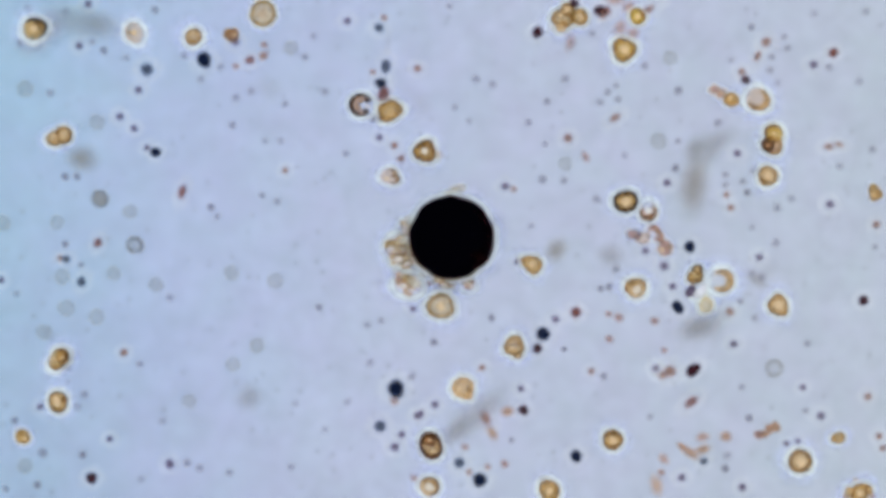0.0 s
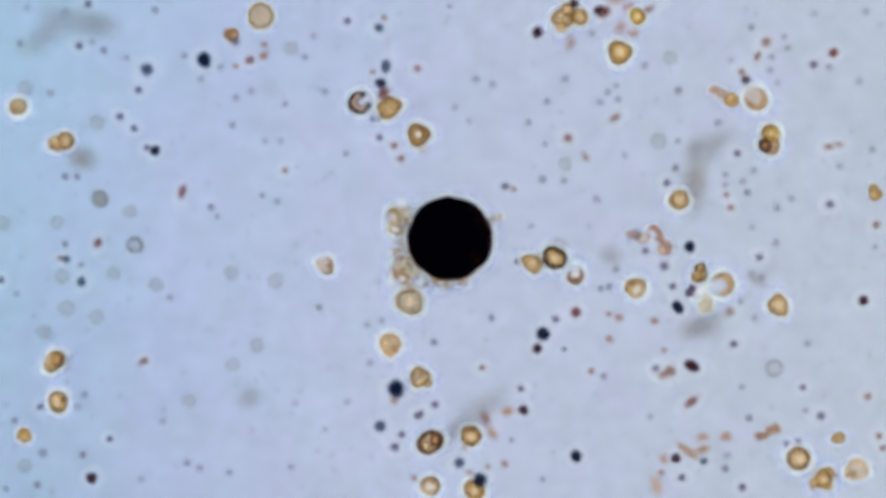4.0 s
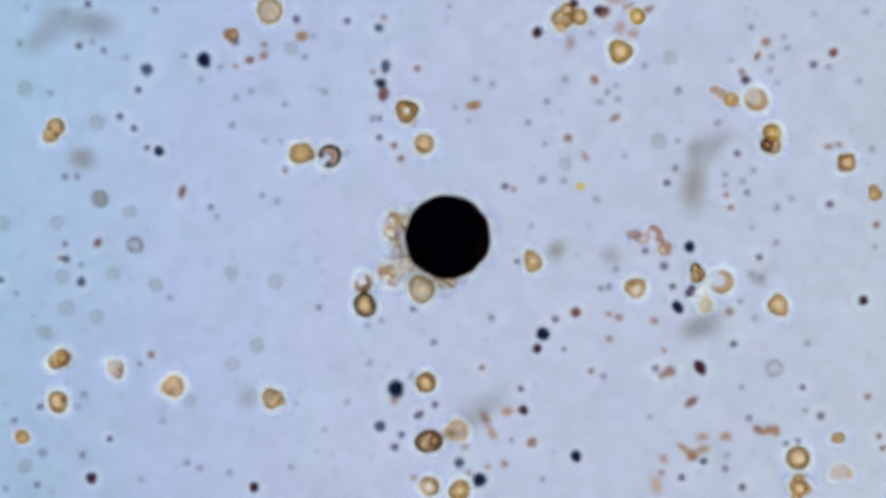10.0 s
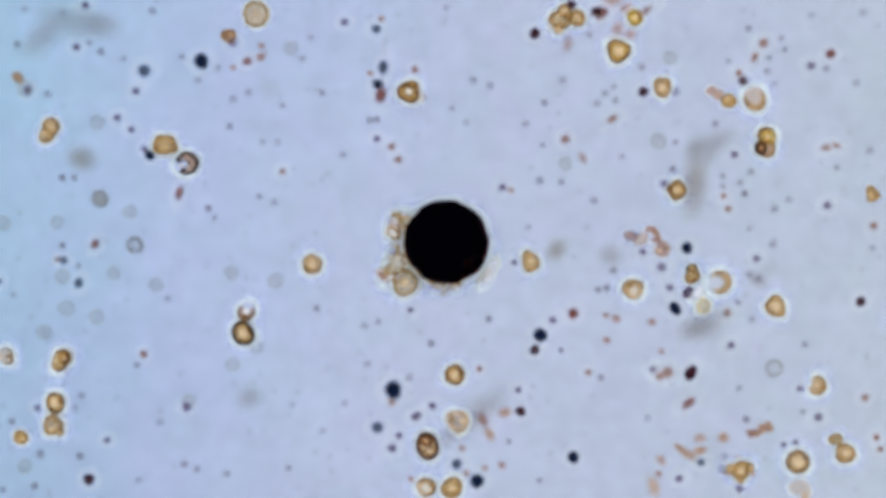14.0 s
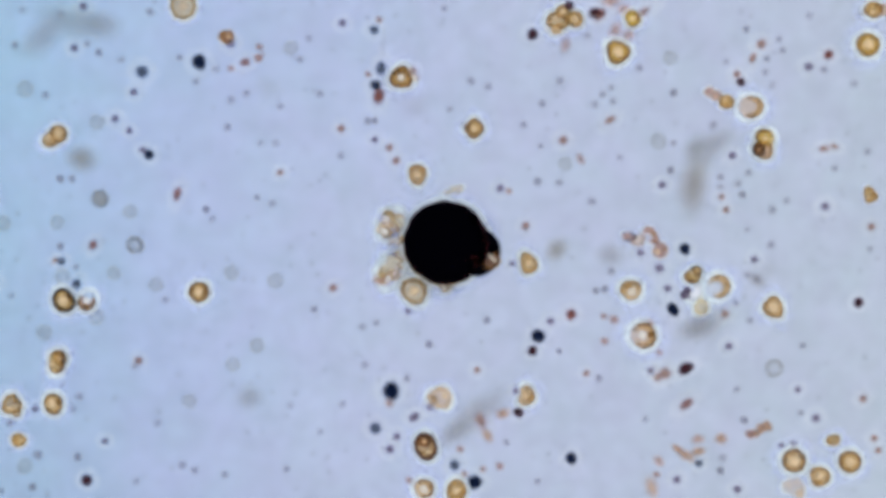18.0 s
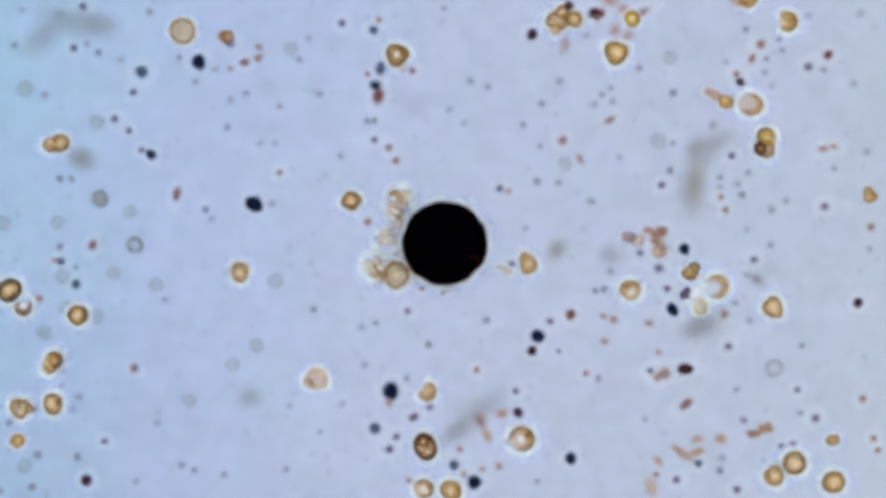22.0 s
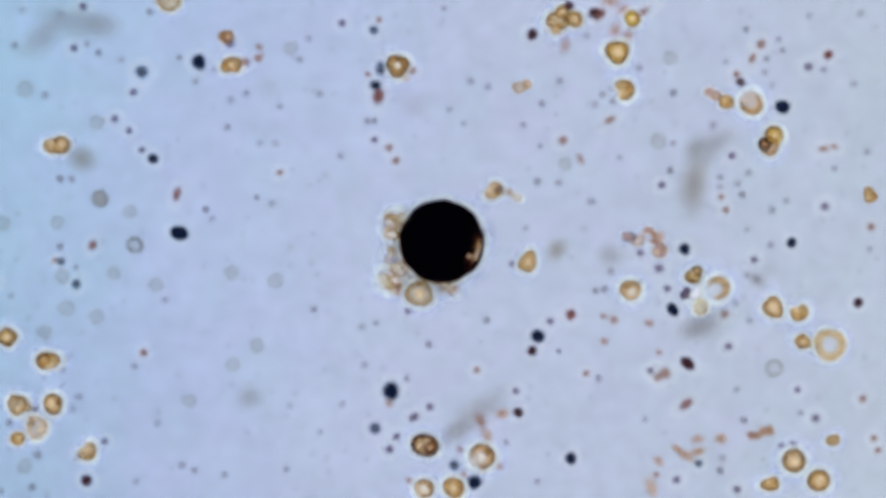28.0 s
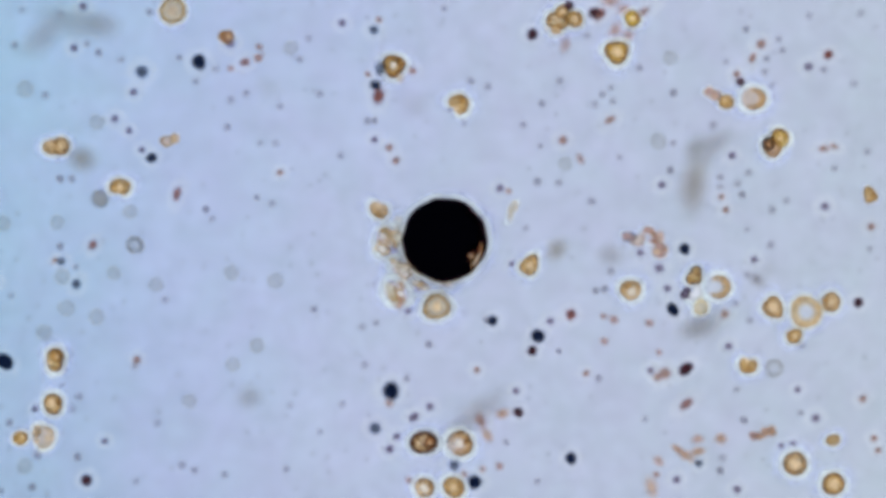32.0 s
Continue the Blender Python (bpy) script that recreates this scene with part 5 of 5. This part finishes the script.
    go("E", [(0, 466, 25), (1, 461, 20), (2, 470, 22), (3, 462, 30), (6, 466, 28), (7, 475, 28), (8, 459, 18), (9, 475, 34), (10, 478, 20), (11, 467, 26), (12, 454, 30), (13, 451, 36), (14, 454, 26), (17, 456, 37), (18, 325, 12),
             (19, 310, 12), (20, 314, 48), (21, 341, 53), (22, 324, 56), (23, 329, 47), (24, 315, 12), (25, 310, 20), (28, 300, -2), (29, 275, -10), (30, 317, 33), (31, 313, 35), (32, 307, 20)])
    go("F1", [(0, 641, 187, -10), (1, 645, 180, -60), (2, 645, 185, -50), (2.5, 646, 184, 5), (3, 633, 188, 60), (3.5, 637, 181, 45), (5, 640, 185, -20), (6, 640, 187, -60), (6.5, 634, 201, 0), (7, 632, 208, 50),
              (8, 627, 232, 15), (8.5, 640, 268, 80), (9, 638, 290, 155), (9.5, 608, 274, 190), (10, 582, 278, 215), (10.5, 578, 260, 205), (11, 525, 275, 200), (11.5, 461, 273, 175), (12, 428, 289, 150), (12.5, 407, 299, 170),
              (13, 344, 287, 190), (13.5, 318, 299, 195), (14, 330, 290, 200), (14.5, 275, 307, 190), (16.5, 2, 352, 200), (17, -60, 370, 200)])
    go("F2", [(0, 690, 197), (0.5, 689, 194), (1, 690, 201), (1.5, 697, 198), (2, 691, 203), (2.5, 697, 204), (3, 685, 195), (3.5, 689, 191), (6, 689, 195),
              (7, 678, 195), (8, 640, 186), (8.5, 625, 231), (9, 590, 295), (9.5, 566, 292), (10, 534, 272), (10.5, 531, 282), (11, 489, 240), (11.5, 434, 243),
              (12, 421, 240), (12.5, 398, 250), (13, 312, 249), (13.5, 303, 254), (14, 293, 257), (14.5, 277, 257), (16.5, 36, 335), (17, -35, 345)])
    go("F3", [(0, 752, 268), (1, 740, 251), (1.5, 752, 252), (2, 741, 250), (2.5, 740, 230), (3, 739, 190), (3.5, 743, 236), (6, 722, 242), (6.5, 726, 233),
              (7, 754, 195), (8, 723, 214), (8.5, 737, 237), (9, 735, 242), (9.5, 717, 218), (10, 720, 197), (10.5, 721, 236), (11, 721, 219), (11.5, 708, 221),
              (12, 687, 225), (13, 695, 228), (14, 724, 163), (14.5, 718, 176), (16.5, 703, 138), (17, 705, 128), (17.5, 706, 145), (18, 710, 138), (19, 697, 130),
              (19.5, 716, 133), (20, 704, 113), (20.5, 704, 118), (21, 706, 131), (22, 703, 98), (23, 703, 124), (23.5, 720, 83), (24, 732, 64), (25, 714, 77),
              (25.5, 718, 85), (27.5, 711, 97), (28, 704, 117), (29, 711, 135), (30, 692, 124), (31, 706, 132), (32, 697, 117)])
    go("G", [(0, 690, 313), (0.5, 649, 357), (1, 627, 358), (1.5, 674, 371), (2, 668, 441), (2.6, 614, 429), (3, 625, 499), (3.4, 605, 459), (6, 457, 537),
             (6.5, 407, 519), (7, 423, 517), (8, 250, 588), (8.5, 168, 672), (9, 167, 655), (10, 205, 652), (11, 127, 580), (12, 18, 612), (13, 5, 633), (14, 10, 630),
             (16, -60, 620)])
    go("J", [(0, 910, 612), (1, 889, 648), (2, 793, 708), (3, 751, 686), (6, 724, 621), (7, 655, 583), (8, 565, 597), (9, 559, 676), (10, 482, 705), (11, 386, 733),
             (11.6, 296, 724), (12, 240, 726), (13, 137, 735), (13.5, 86, 758), (14, 95, 752), (17, 22, 698), (18, 22, 716), (19, 32, 698), (20, 27, 708), (21, 47, 663),
             (22, 36, 722), (23, 33, 706), (24, 31, 735), (25, 33, 682), (25.5, 48, 697), (28, 32, 716), (29, 39, 726), (30, 42, 722), (31, 5, 872), (32, -40, 920)], 20)
    go("H", [(0, 780, 542), (0.5, 770, 550), (1, 775, 552), (2, 739, 556), (2.5, 732, 547), (3, 747, 548), (3.5, 737, 542), (5.5, 710, 522), (6, 709, 521),
             (7, 709, 475), (8, 712, 480), (9, 712, 487), (10, 746, 512), (10.5, 753, 513), (11, 762, 522), (12, 731, 523), (13, 725, 513), (14, 717, 500),
             (14.5, 750, 523), (16.5, 740, 514), (17, 722, 505), (18, 733, 515), (19, 735, 520), (20, 745, 525), (21, 721, 507), (22, 702, 487), (23, 697, 475),
             (24, 700, 487), (25, 695, 482), (28, 742, 520), (29, 751, 535), (30, 761, 537), (31, 765, 535), (32, 773, 543)])
    go("I", [(0, 820, 687), (0.5, 781, 687), (1, 776, 666), (1.5, 785, 648), (2, 765, 631), (2.5, 752, 597), (3, 698, 624), (3.5, 703, 619), (5.5, 621, 586),
             (6, 620, 584), (6.5, 601, 581), (7, 543, 594), (7.5, 460, 621), (8, 402, 624), (8.5, 394, 635), (9, 402, 659), (9.5, 384, 666), (10, 307, 684),
             (10.5, 278, 707), (11, 242, 696), (11.5, 200, 714), (12, 167, 750), (12.5, 115, 780), (13, 85, 838), (13.5, 22, 846), (14, -60, 870)])
    go("K", [(0, 1084, 778), (0.5, 1027, 830), (1, 1012, 836), (1.5, 1005, 830), (2, 938, 763), (2.5, 934, 787), (3, 944, 813), (3.5, 870, 792), (5.5, 807, 752),
             (6, 826, 748), (6.5, 799, 760), (7, 805, 737), (7.5, 821, 737), (8, 787, 694), (8.5, 755, 673), (9, 757, 690), (9.5, 756, 694), (10, 754, 677),
             (10.5, 784, 631), (11, 757, 662), (11.5, 756, 683), (12, 760, 683), (12.5, 760, 664), (13, 750, 690), (13.5, 791, 690), (14, 805, 663), (14.5, 821, 693),
             (16.5, 561, 615), (17, 436, 540), (17.5, 392, 522), (18, 353, 517), (18.5, 337, 571), (19, 241, 597), (19.5, 192, 597), (20, 165, 605), (20.5, 150, 642),
             (21, 143, 645), (21.5, 171, 634), (22, 139, 558), (22.5, 42, 565), (23, 55, 603), (23.5, -2, 606), (24, -60, 620)])
    go("L", [(0, 1640, 880), (3, 1610, 850), (6, 1213, 743), (7, 1132, 692), (8, 1000, 767), (9, 911, 790), (10, 808, 762), (11, 822, 735), (11.5, 825, 738),
             (12, 805, 758), (13, 805, 773), (14, 810, 745), (14.5, 810, 743), (16.5, 819, 741), (17, 815, 747), (18, 779, 704), (19, 754, 680), (20, 652, 727),
             (21, 555, 700), (21.5, 550, 634), (22, 560, 671), (23, 453, 610), (23.5, 390, 599), (24, 280, 607), (25, 147, 642), (25.5, 139, 650), (27.5, 58, 755),
             (28, 66, 756), (29, 77, 773), (30, 84, 772), (31, 79, 773), (32, 78, 772)])
    go("M", [(0, 1358, 312), (1, 1322, 298), (1.5, 1321, 296), (2, 1320, 284), (2.5, 1298, 297), (3, 1217, 342), (3.5, 1227, 355), (5.5, 971, 352), (6, 911, 372),
             (6.5, 891, 346), (7, 895, 397), (7.5, 833, 308), (8, 835, 333), (8.5, 819, 243), (9, 828, 275), (9.3, 813, 250), (9.5, 782, 268), (10, 751, 255),
             (10.5, 795, 289), (11, 825, 333), (11.5, 781, 318), (12, 743, 330), (12.5, 680, 343), (13, 626, 394), (13.5, 567, 455), (14, 553, 468), (14.5, 513, 505),
             (16.5, 180, 550), (17, 66, 558), (17.5, 35, 579), (18, -60, 560)])
    go("N1", [(0, 1107, 357), (0.5, 1098, 366), (1, 1092, 355), (1.5, 1080, 390), (2, 1053, 381), (2.5, 1060, 438), (3, 1073, 460), (3.5, 997, 447), (5.5, 961, 542),
              (6, 932, 559), (6.5, 932, 550), (7, 891, 574), (7.5, 849, 538), (8, 805, 560), (8.5, 757, 555), (9, 714, 578), (9.5, 690, 545), (10, 646, 540),
              (10.5, 626, 553), (11, 620, 554), (11.5, 597, 517), (12, 563, 554), (12.5, 541, 545), (13, 471, 578), (13.5, 432, 582), (14, 431, 590), (14.5, 388, 608),
              (16.5, 228, 615), (17, 221, 566), (17.5, 164, 529), (18, 114, 532), (18.5, 74, 525), (19, 57, 526), (19.5, 43, 506), (20, 42, 506), (20.5, 38, 512),
              (21, 37, 495), (21.5, 19, 507), (22, 18, 514), (23, -50, 530)])
    go("N2", [(0, 1147, 374), (1, 1131, 373), (1.5, 1092, 350), (2, 1080, 350), (3, 1063, 420), (6, 943, 520), (6.5, 965, 524), (7, 934, 568), (8, 843, 577),
              (9, 672, 572), (10, 642, 500), (11, 661, 546), (11.5, 634, 536), (12, 599, 570), (13, 486, 539), (14, 437, 551), (14.5, 428, 586), (16.5, 263, 588),
              (17, 262, 577), (18, 155, 533), (19, 83, 556), (20, 62, 542), (21, 77, 493), (22, 43, 542), (23, -50, 560)])
    go("Q", [(0, 972, 868), (1, 900, 898), (2, 855, 880), (3, 853, 876), (6, 810, 848), (7, 817, 863), (8, 817, 857), (9, 815, 855), (10, 813, 868), (11, 812, 852), (12, 811, 863), (13, 805, 860), (14, 800, 863), (17, 795, 858), (18, 808, 868), (19, 800, 862),
             (20, 805, 857), (21, 803, 868), (22, 798, 868), (23, 798, 868), (24, 800, 858), (25, 817, 862), (28, 803, 863), (29, 817, 868), (30, 800, 866), (31, 808, 865), (32, 803, 862)])
    go("Y", [(0, 1520, 872), (1, 1532, 857), (2, 1473, 852), (2.5, 1465, 847), (3, 1462, 856), (3.5, 1456, 844), (5.5, 1456, 864), (6, 1447, 860), (6.5, 1434, 853),
             (7, 1475, 860), (7.5, 1484, 850), (8, 1477, 862), (8.5, 1445, 855), (9, 1450, 862), (9.5, 1431, 867), (10, 1413, 863), (10.5, 1444, 869), (11, 1418, 865),
             (11.5, 1422, 870), (12, 1367, 851), (12.5, 1352, 852), (13, 1343, 850), (13.5, 1313, 830), (14, 1310, 832), (14.5, 1294, 819), (15.5, 1290, 900),
             (17, 1280, 940)])
    go("Z1", [(0, 1640, 880), (7, 1555, 873), (9, 1527, 858), (10, 1590, 850), (11, 1530, 822), (11.5, 1543, 754), (12, 1522, 793), (12.5, 1531, 762), (13, 1511, 817),
              (13.5, 1566, 847), (14, 1495, 802), (14.5, 1543, 800), (16.5, 1459, 803), (17, 1462, 815), (17.5, 1463, 817), (18, 1450, 843), (18.5, 1447, 820),
              (19, 1448, 827), (20, 1425, 867), (21, 1428, 857), (22, 1369, 842), (23, 1310, 890), (24, 1265, 875), (25, 1257, 880), (26, 1230, 930)])
    go("Z2", [(0, 1640, 850), (16, 1600, 855), (16.5, 1511, 793), (17, 1511, 840), (17.5, 1514, 825), (18, 1503, 817), (18.5, 1490, 807), (19, 1506, 815),
              (20, 1464, 838), (20.5, 1444, 827), (21, 1452, 810), (22, 1474, 853), (23, 1440, 872), (24, 1421, 865), (24.5, 1427, 861), (25, 1441, 847),
              (25.5, 1462, 818), (27.5, 1455, 816), (28, 1448, 850), (29, 1428, 859), (30, 1432, 888), (31, 1431, 880), (32, 1474, 856)], 15)
    go("R", [(0, 1660, 640), (11, 1640, 640), (12, 1562, 650), (13, 1494, 630), (14, 1445, 682), (14.5, 1372, 667), (16.5, 1107, 618), (17, 1000, 652), (17.5, 930, 690),
             (18, 930, 700), (18.5, 950, 656), (19, 887, 660), (19.5, 812, 700), (20, 783, 692), (20.5, 762, 680), (21, 753, 677), (21.5, 772, 692), (22, 756, 693),
             (22.5, 758, 627), (23, 635, 604), (23.5, 497, 629), (24, 414, 660), (24.5, 308, 682), (25, 265, 680), (25.5, 246, 671), (27.5, 117, 772), (28, 155, 798),
             (28.5, 130, 793), (29, 125, 767), (29.5, 113, 812), (30, 121, 848), (31, 60, 925)])
    go("S", [(0, 1660, 560), (13.5, 1640, 560), (14.5, 1533, 586), (16.5, 1257, 637), (17, 1237, 617), (17.5, 1195, 616), (18, 1137, 594), (18.5, 1108, 617),
             (19, 1110, 614), (19.5, 1043, 633), (20, 1006, 635), (20.5, 963, 678), (21, 952, 740), (21.5, 949, 712), (22, 922, 777), (22.5, 865, 810), (23, 866, 825),
             (23.5, 863, 811), (24, 852, 822), (24.5, 853, 803), (25, 850, 808), (27.5, 850, 810), (28, 852, 808), (28.5, 862, 805), (29, 857, 815), (29.5, 857, 812),
             (30, 844, 793), (30.5, 852, 815), (31, 842, 815), (31.5, 845, 792), (32, 813, 785)], 14)
    go("T1", [(0, 1640, 300), (9, 1640, 290), (9.3, 1561, 182), (9.6, 1541, 253), (10, 1497, 288), (10.5, 1484, 297), (11, 1372, 295), (11.5, 1332, 358),
              (12, 1310, 387), (12.5, 1227, 394), (13, 1219, 390), (14, 1197, 337), (14.5, 1182, 343), (16.5, 1010, 321), (17, 923, 271), (17.5, 887, 265),
              (18, 839, 228), (18.5, 776, 298), (19, 738, 289), (19.5, 754, 295), (20, 703, 327), (20.5, 641, 336), (21, 680, 347), (21.5, 648, 371), (22, 622, 356),
              (22.5, 588, 397), (23, 480, 402), (23.5, 453, 403), (24, 340, 435), (24.5, 308, 400), (25, 232, 460), (25.5, 199, 436), (27.5, 101, 588), (28, 14, 597),
              (29, -50, 610)])
    go("T2", [(0, 1230, -60), (10, 1190, -50), (11, 1183, 6), (12, 1210, -30), (13, 1243, 57), (14, 1172, 155), (14.5, 1155, 196), (16.5, 929, 295), (17, 860, 300),
              (17.5, 781, 283), (18, 739, 309), (18.5, 746, 343), (19, 695, 321), (20, 585, 341), (21, 520, 400), (21.5, 457, 440), (22, 425, 482), (22.5, 358, 492),
              (23, 302, 516), (23.5, 212, 509), (24, 147, 549), (25, 77, 575), (25.5, 22, 611), (26.5, -50, 590)])
    go("W1", [(0, 1640, 120), (17, 1630, 100), (17.5, 1566, 70), (18, 1535, 80), (18.5, 1507, 100), (19, 1503, 67), (19.5, 1479, 11), (20, 1481, 20), (21, 1450, -50)])
    go("W2", [(0, 1640, 0), (17, 1630, 10, 0), (18, 1545, 18, 0), (18.5, 1494, 46, 18), (19, 1463, 17, 22), (19.5, 1412, 27, 60), (20, 1432, 57, 130), (20.5, 1418, 26, 195), (21, 1365, 29, 205), (21.5, 1362, 8, 210),
             (22, 1323, 0, 185), (23, 1309, -2, 180), (24, 1326, -12, 170), (25, 1303, -1, 180), (26, 1290, -60, 190)])
    go("W3", [(0, 1640, 100, 0), (19, 1620, 100, 0), (20, 1534, 100, 10), (20.5, 1506, 92, -75), (21, 1503, 106, -55), (21.5, 1432, 54, 0), (22, 1392, 39, 5),
             (22.5, 1403, 30, 70), (23, 1370, 16, 60), (23.5, 1369, 9, 50), (24, 1319, 43, 40), (25, 1233, 117, 80), (25.5, 1170, 198, 60), (27.5, 1101, 159, 0), (28, 1103, 160, 20),
             (28.5, 1021, 147), (29, 977, 192), (29.5, 955, 160), (30, 901, 219), (30.5, 938, 248), (31, 918, 240), (31.5, 833, 206), (32, 811, 186)])
    go("W4", [(0, 1250, -60), (23, 1250, -50), (24, 1180, 15), (24.5, 1155, 74), (25, 1180, 98), (25.5, 1191, 109), (27.5, 889, 267), (28, 872, 337), (28.5, 851, 297),
              (29, 871, 290, -60), (30, 788, 325, -85), (31, 739, 278), (31.5, 726, 326), (32, 671, 370)])
    go("V", [(0, 460, -60), (27, 450, -40), (27.9, 432, 74), (28, 410, 117), (29, 377, 219), (30, 306, 209), (31, 307, 272), (32, 213, 332)])
    go("V2", [(0, 1000, -60), (26.5, 990, -40), (28, 920, 155), (29, 715, 187), (30, 540, 230), (31, 398, 225), (32, 297, 250)])
    go("X", [(0, 1660, 590), (26, 1640, 590), (27.5, 1512, 604), (28, 1467, 610), (28.5, 1466, 606), (29, 1460, 612), (29.5, 1445, 611), (30, 1452, 610),
             (30.5, 1432, 571), (31, 1443, 595), (31.5, 1430, 550), (32, 1425, 552)])
    go("X2", [(0, 1660, 560), (26, 1620, 560), (27.5, 1516, 556), (28, 1420, 605), (28.5, 1418, 597), (29, 1413, 607), (29.5, 1396, 602), (30, 1420, 637),
              (31, 1433, 637), (31.5, 1401, 588), (32, 1405, 595)])
    go("X3", [(0, 1660, 520), (26, 1600, 530), (27.5, 1485, 483, -40), (28, 1413, 552, -60), (28.5, 1413, 551, -85), (29, 1396, 516, 0), (29.5, 1413, 528, -75), (30, 1397, 583, -60), (30.5, 1405, 640, -20), (31, 1361, 660, -70), (32, 1323, 645, -90)])
    go("X4", [(0, 1660, 400), (30, 1630, 400), (31, 1555, 437), (32, 1470, 535)])
    go("Z3", [(0, 1660, 940), (26.5, 1500, 920), (27.5, 1420, 861), (28, 1363, 857), (29, 1283, 878), (30, 1192, 868), (31, 1140, 930)])
    go("flash", [(0, 1700, -60), (22, 1640, -40), (22.6, 1300, 20), (22.8, 1188, 81), (23, 1028, 158), (23.1, 877, 137), (23.2, 804, 158), (23.3, 731, 190), (23.6, 560, 90), (23.9, 450, -60)], 25)
    go("flash_east", [(0, 1660, 480), (23.7, 1640, 470), (23.9, 1545, 511), (24, 1498, 562), (24.1, 1451, 595), (24.2, 1433, 618), (24.3, 1397, 622), (24.6, 1230, 760), (24.9, 1080, 930)], 30)
    go("debris", [(0, 1660, 600), (23.6, 1640, 620), (23.8, 1529, 627), (23.9, 1495, 640), (24, 1489, 645), (24.2, 1495, 642), (24.5, 1339, 627), (24.7, 1240, 740), (24.95, 1150, 930)], 30)
    go("flash_west", [(0, 1640, 0), (20.3, 1620, -40), (20.6, 1100, 200), (20.7, 938, 275), (20.9, 602, 412), (21, 449, 485), (21.1, 283, 533), (21.2, 97, 582), (21.3, -60, 620)], 20)
    go("ghost", [(0, 1660, 760), (7, 1620, 790), (8, 1531, 805), (9, 1468, 805), (10, 1487, 835), (11, 1469, 820), (12, 1466, 827), (13, 1440, 860), (14, 1416, 865), (16.5, 1455, 863), (17, 1421, 863), (17.5, 1434, 865),
                 (18, 1405, 862), (19, 1290, 828), (20, 1240, 920), (21, 1200, 960)])
    go("Z4", [(0, 1660, 900), (11.3, 1620, 890), (12, 1522, 850, 0), (13, 1463, 835, 10), (14, 1440, 930, 20)])
    go("g21", [(0, 1660, 330), (19.6, 1620, 360), (19.9, 1450, 425), (20, 1425, 434, 45), (20.2, 1447, 460, -30), (20.4, 1384, 467, 20), (20.6, 1358, 475, -50), (20.8, 1355, 440, 10), (21, 1286, 444, 10), (21.5, 1202, 416, 60), (22, 1168, 420, 80)])
    go("g17", [(0, 301, 821), (0.5, 262, 930), (12.5, 190, 930), (13, 197, 863), (14, 331, 720), (15, 200, 930)])
    go("g18", [(0, 1640, 60), (8.4, 1600, 80), (9, 1168, 129), (9.3, 1256, 129), (9.6, 1233, 168), (10, 1027, 330), (10.6, 940, -60)])
    go("g20", [(0, 1640, 150), (8.4, 1600, 140), (9, 1242, 116), (9.6, 1049, 107), (10, 1052, 142), (10.6, 900, -60)])
    go("dark1", [(0, 540, -60), (18, 530, -40), (18.5, 504, 44), (19, 483, 130), (19.5, 368, 164), (20, 362, 185), (20.5, 360, 200), (21, 413, 198), (21.5, 444, 316),
                 (22, 450, 362), (22.5, 384, 408), (23, 440, 418), (23.5, 440, 320), (24, 381, 331), (24.5, 428, 428), (25, 516, 391), (25.5, 488, 432),
                 (27.5, 411, 354), (28, 318, 413), (28.5, 318, 459), (29, 275, 437), (29.5, 190, 449), (30, 214, 475), (30.5, 196, 552), (31, 131, 541), (31.5, 61, 624),
                 (32, 10, 640)])
    go("dark2", [(0, 1640, 270), (23.2, 1620, 270), (24, 1490, 287), (24.5, 1501, 262), (25, 1470, 332), (25.5, 1430, 322), (27.5, 1424, 206), (28, 1384, 190),
                 (28.5, 1427, 150), (29, 1445, 197), (29.5, 1384, 180), (30, 1389, 113), (30.5, 1368, 5), (31, 1380, -50)])
    go("g1", [(0, 640, -60), (9, 630, -40), (10, 535, 65), (11, 480, 155), (12, 320, 178), (13, 168, 250), (14, 33, 138), (14.6, -40, 150)])
    go("g2", [(0, 640, -80), (9, 620, -60), (10, 525, 35), (11, 463, 130), (12, 330, 200), (13, 138, 240), (14, 50, 160), (14.6, -30, 170)])
    go("g3", [(0, 1040, -60), (8, 1010, -40), (9, 986, 130), (9.3, 939, 137), (9.6, 946, 162), (10, 838, 187), (11, 783, 115), (12, 700, 76), (13, 640, -50)])
    go("g4", [(0, 1200, -60), (14, 1200, -40), (17, 1047, 362), (18, 930, 400), (19, 858, 388), (20, 820, 410)])
    go("g5", [(0, 600, -60), (15, 580, -40), (17, 532, 390), (18, 590, 510), (19, 573, 453), (20, 395, 483), (21, 270, 482), (22, 70, 528), (23, -50, 545)])
    go("g6", [(0, 650, -60), (17, 640, -40), (18, 604, 228), (19, 597, 430), (20, 600, 375), (21, 568, 420), (22, 651, 393), (23, 637, 455), (24, 286, 507), (25, 80, 522), (26, -50, 530)])
    go("g7", [(0, 1640, 440), (20, 1620, 440), (21, 1280, 445), (22, 1170, 410), (23, 1135, 362), (24, 980, 217), (25, 912, 165), (27, 800, -50)])
    for ob, u, v, turn in LENS_DUST:
        walk(ob, [(t, pose((u - 784 - a) / 1000, (441 - v + b) / 1000, 0, rz=turn)) for t, a, b in DRIFT])


motions()
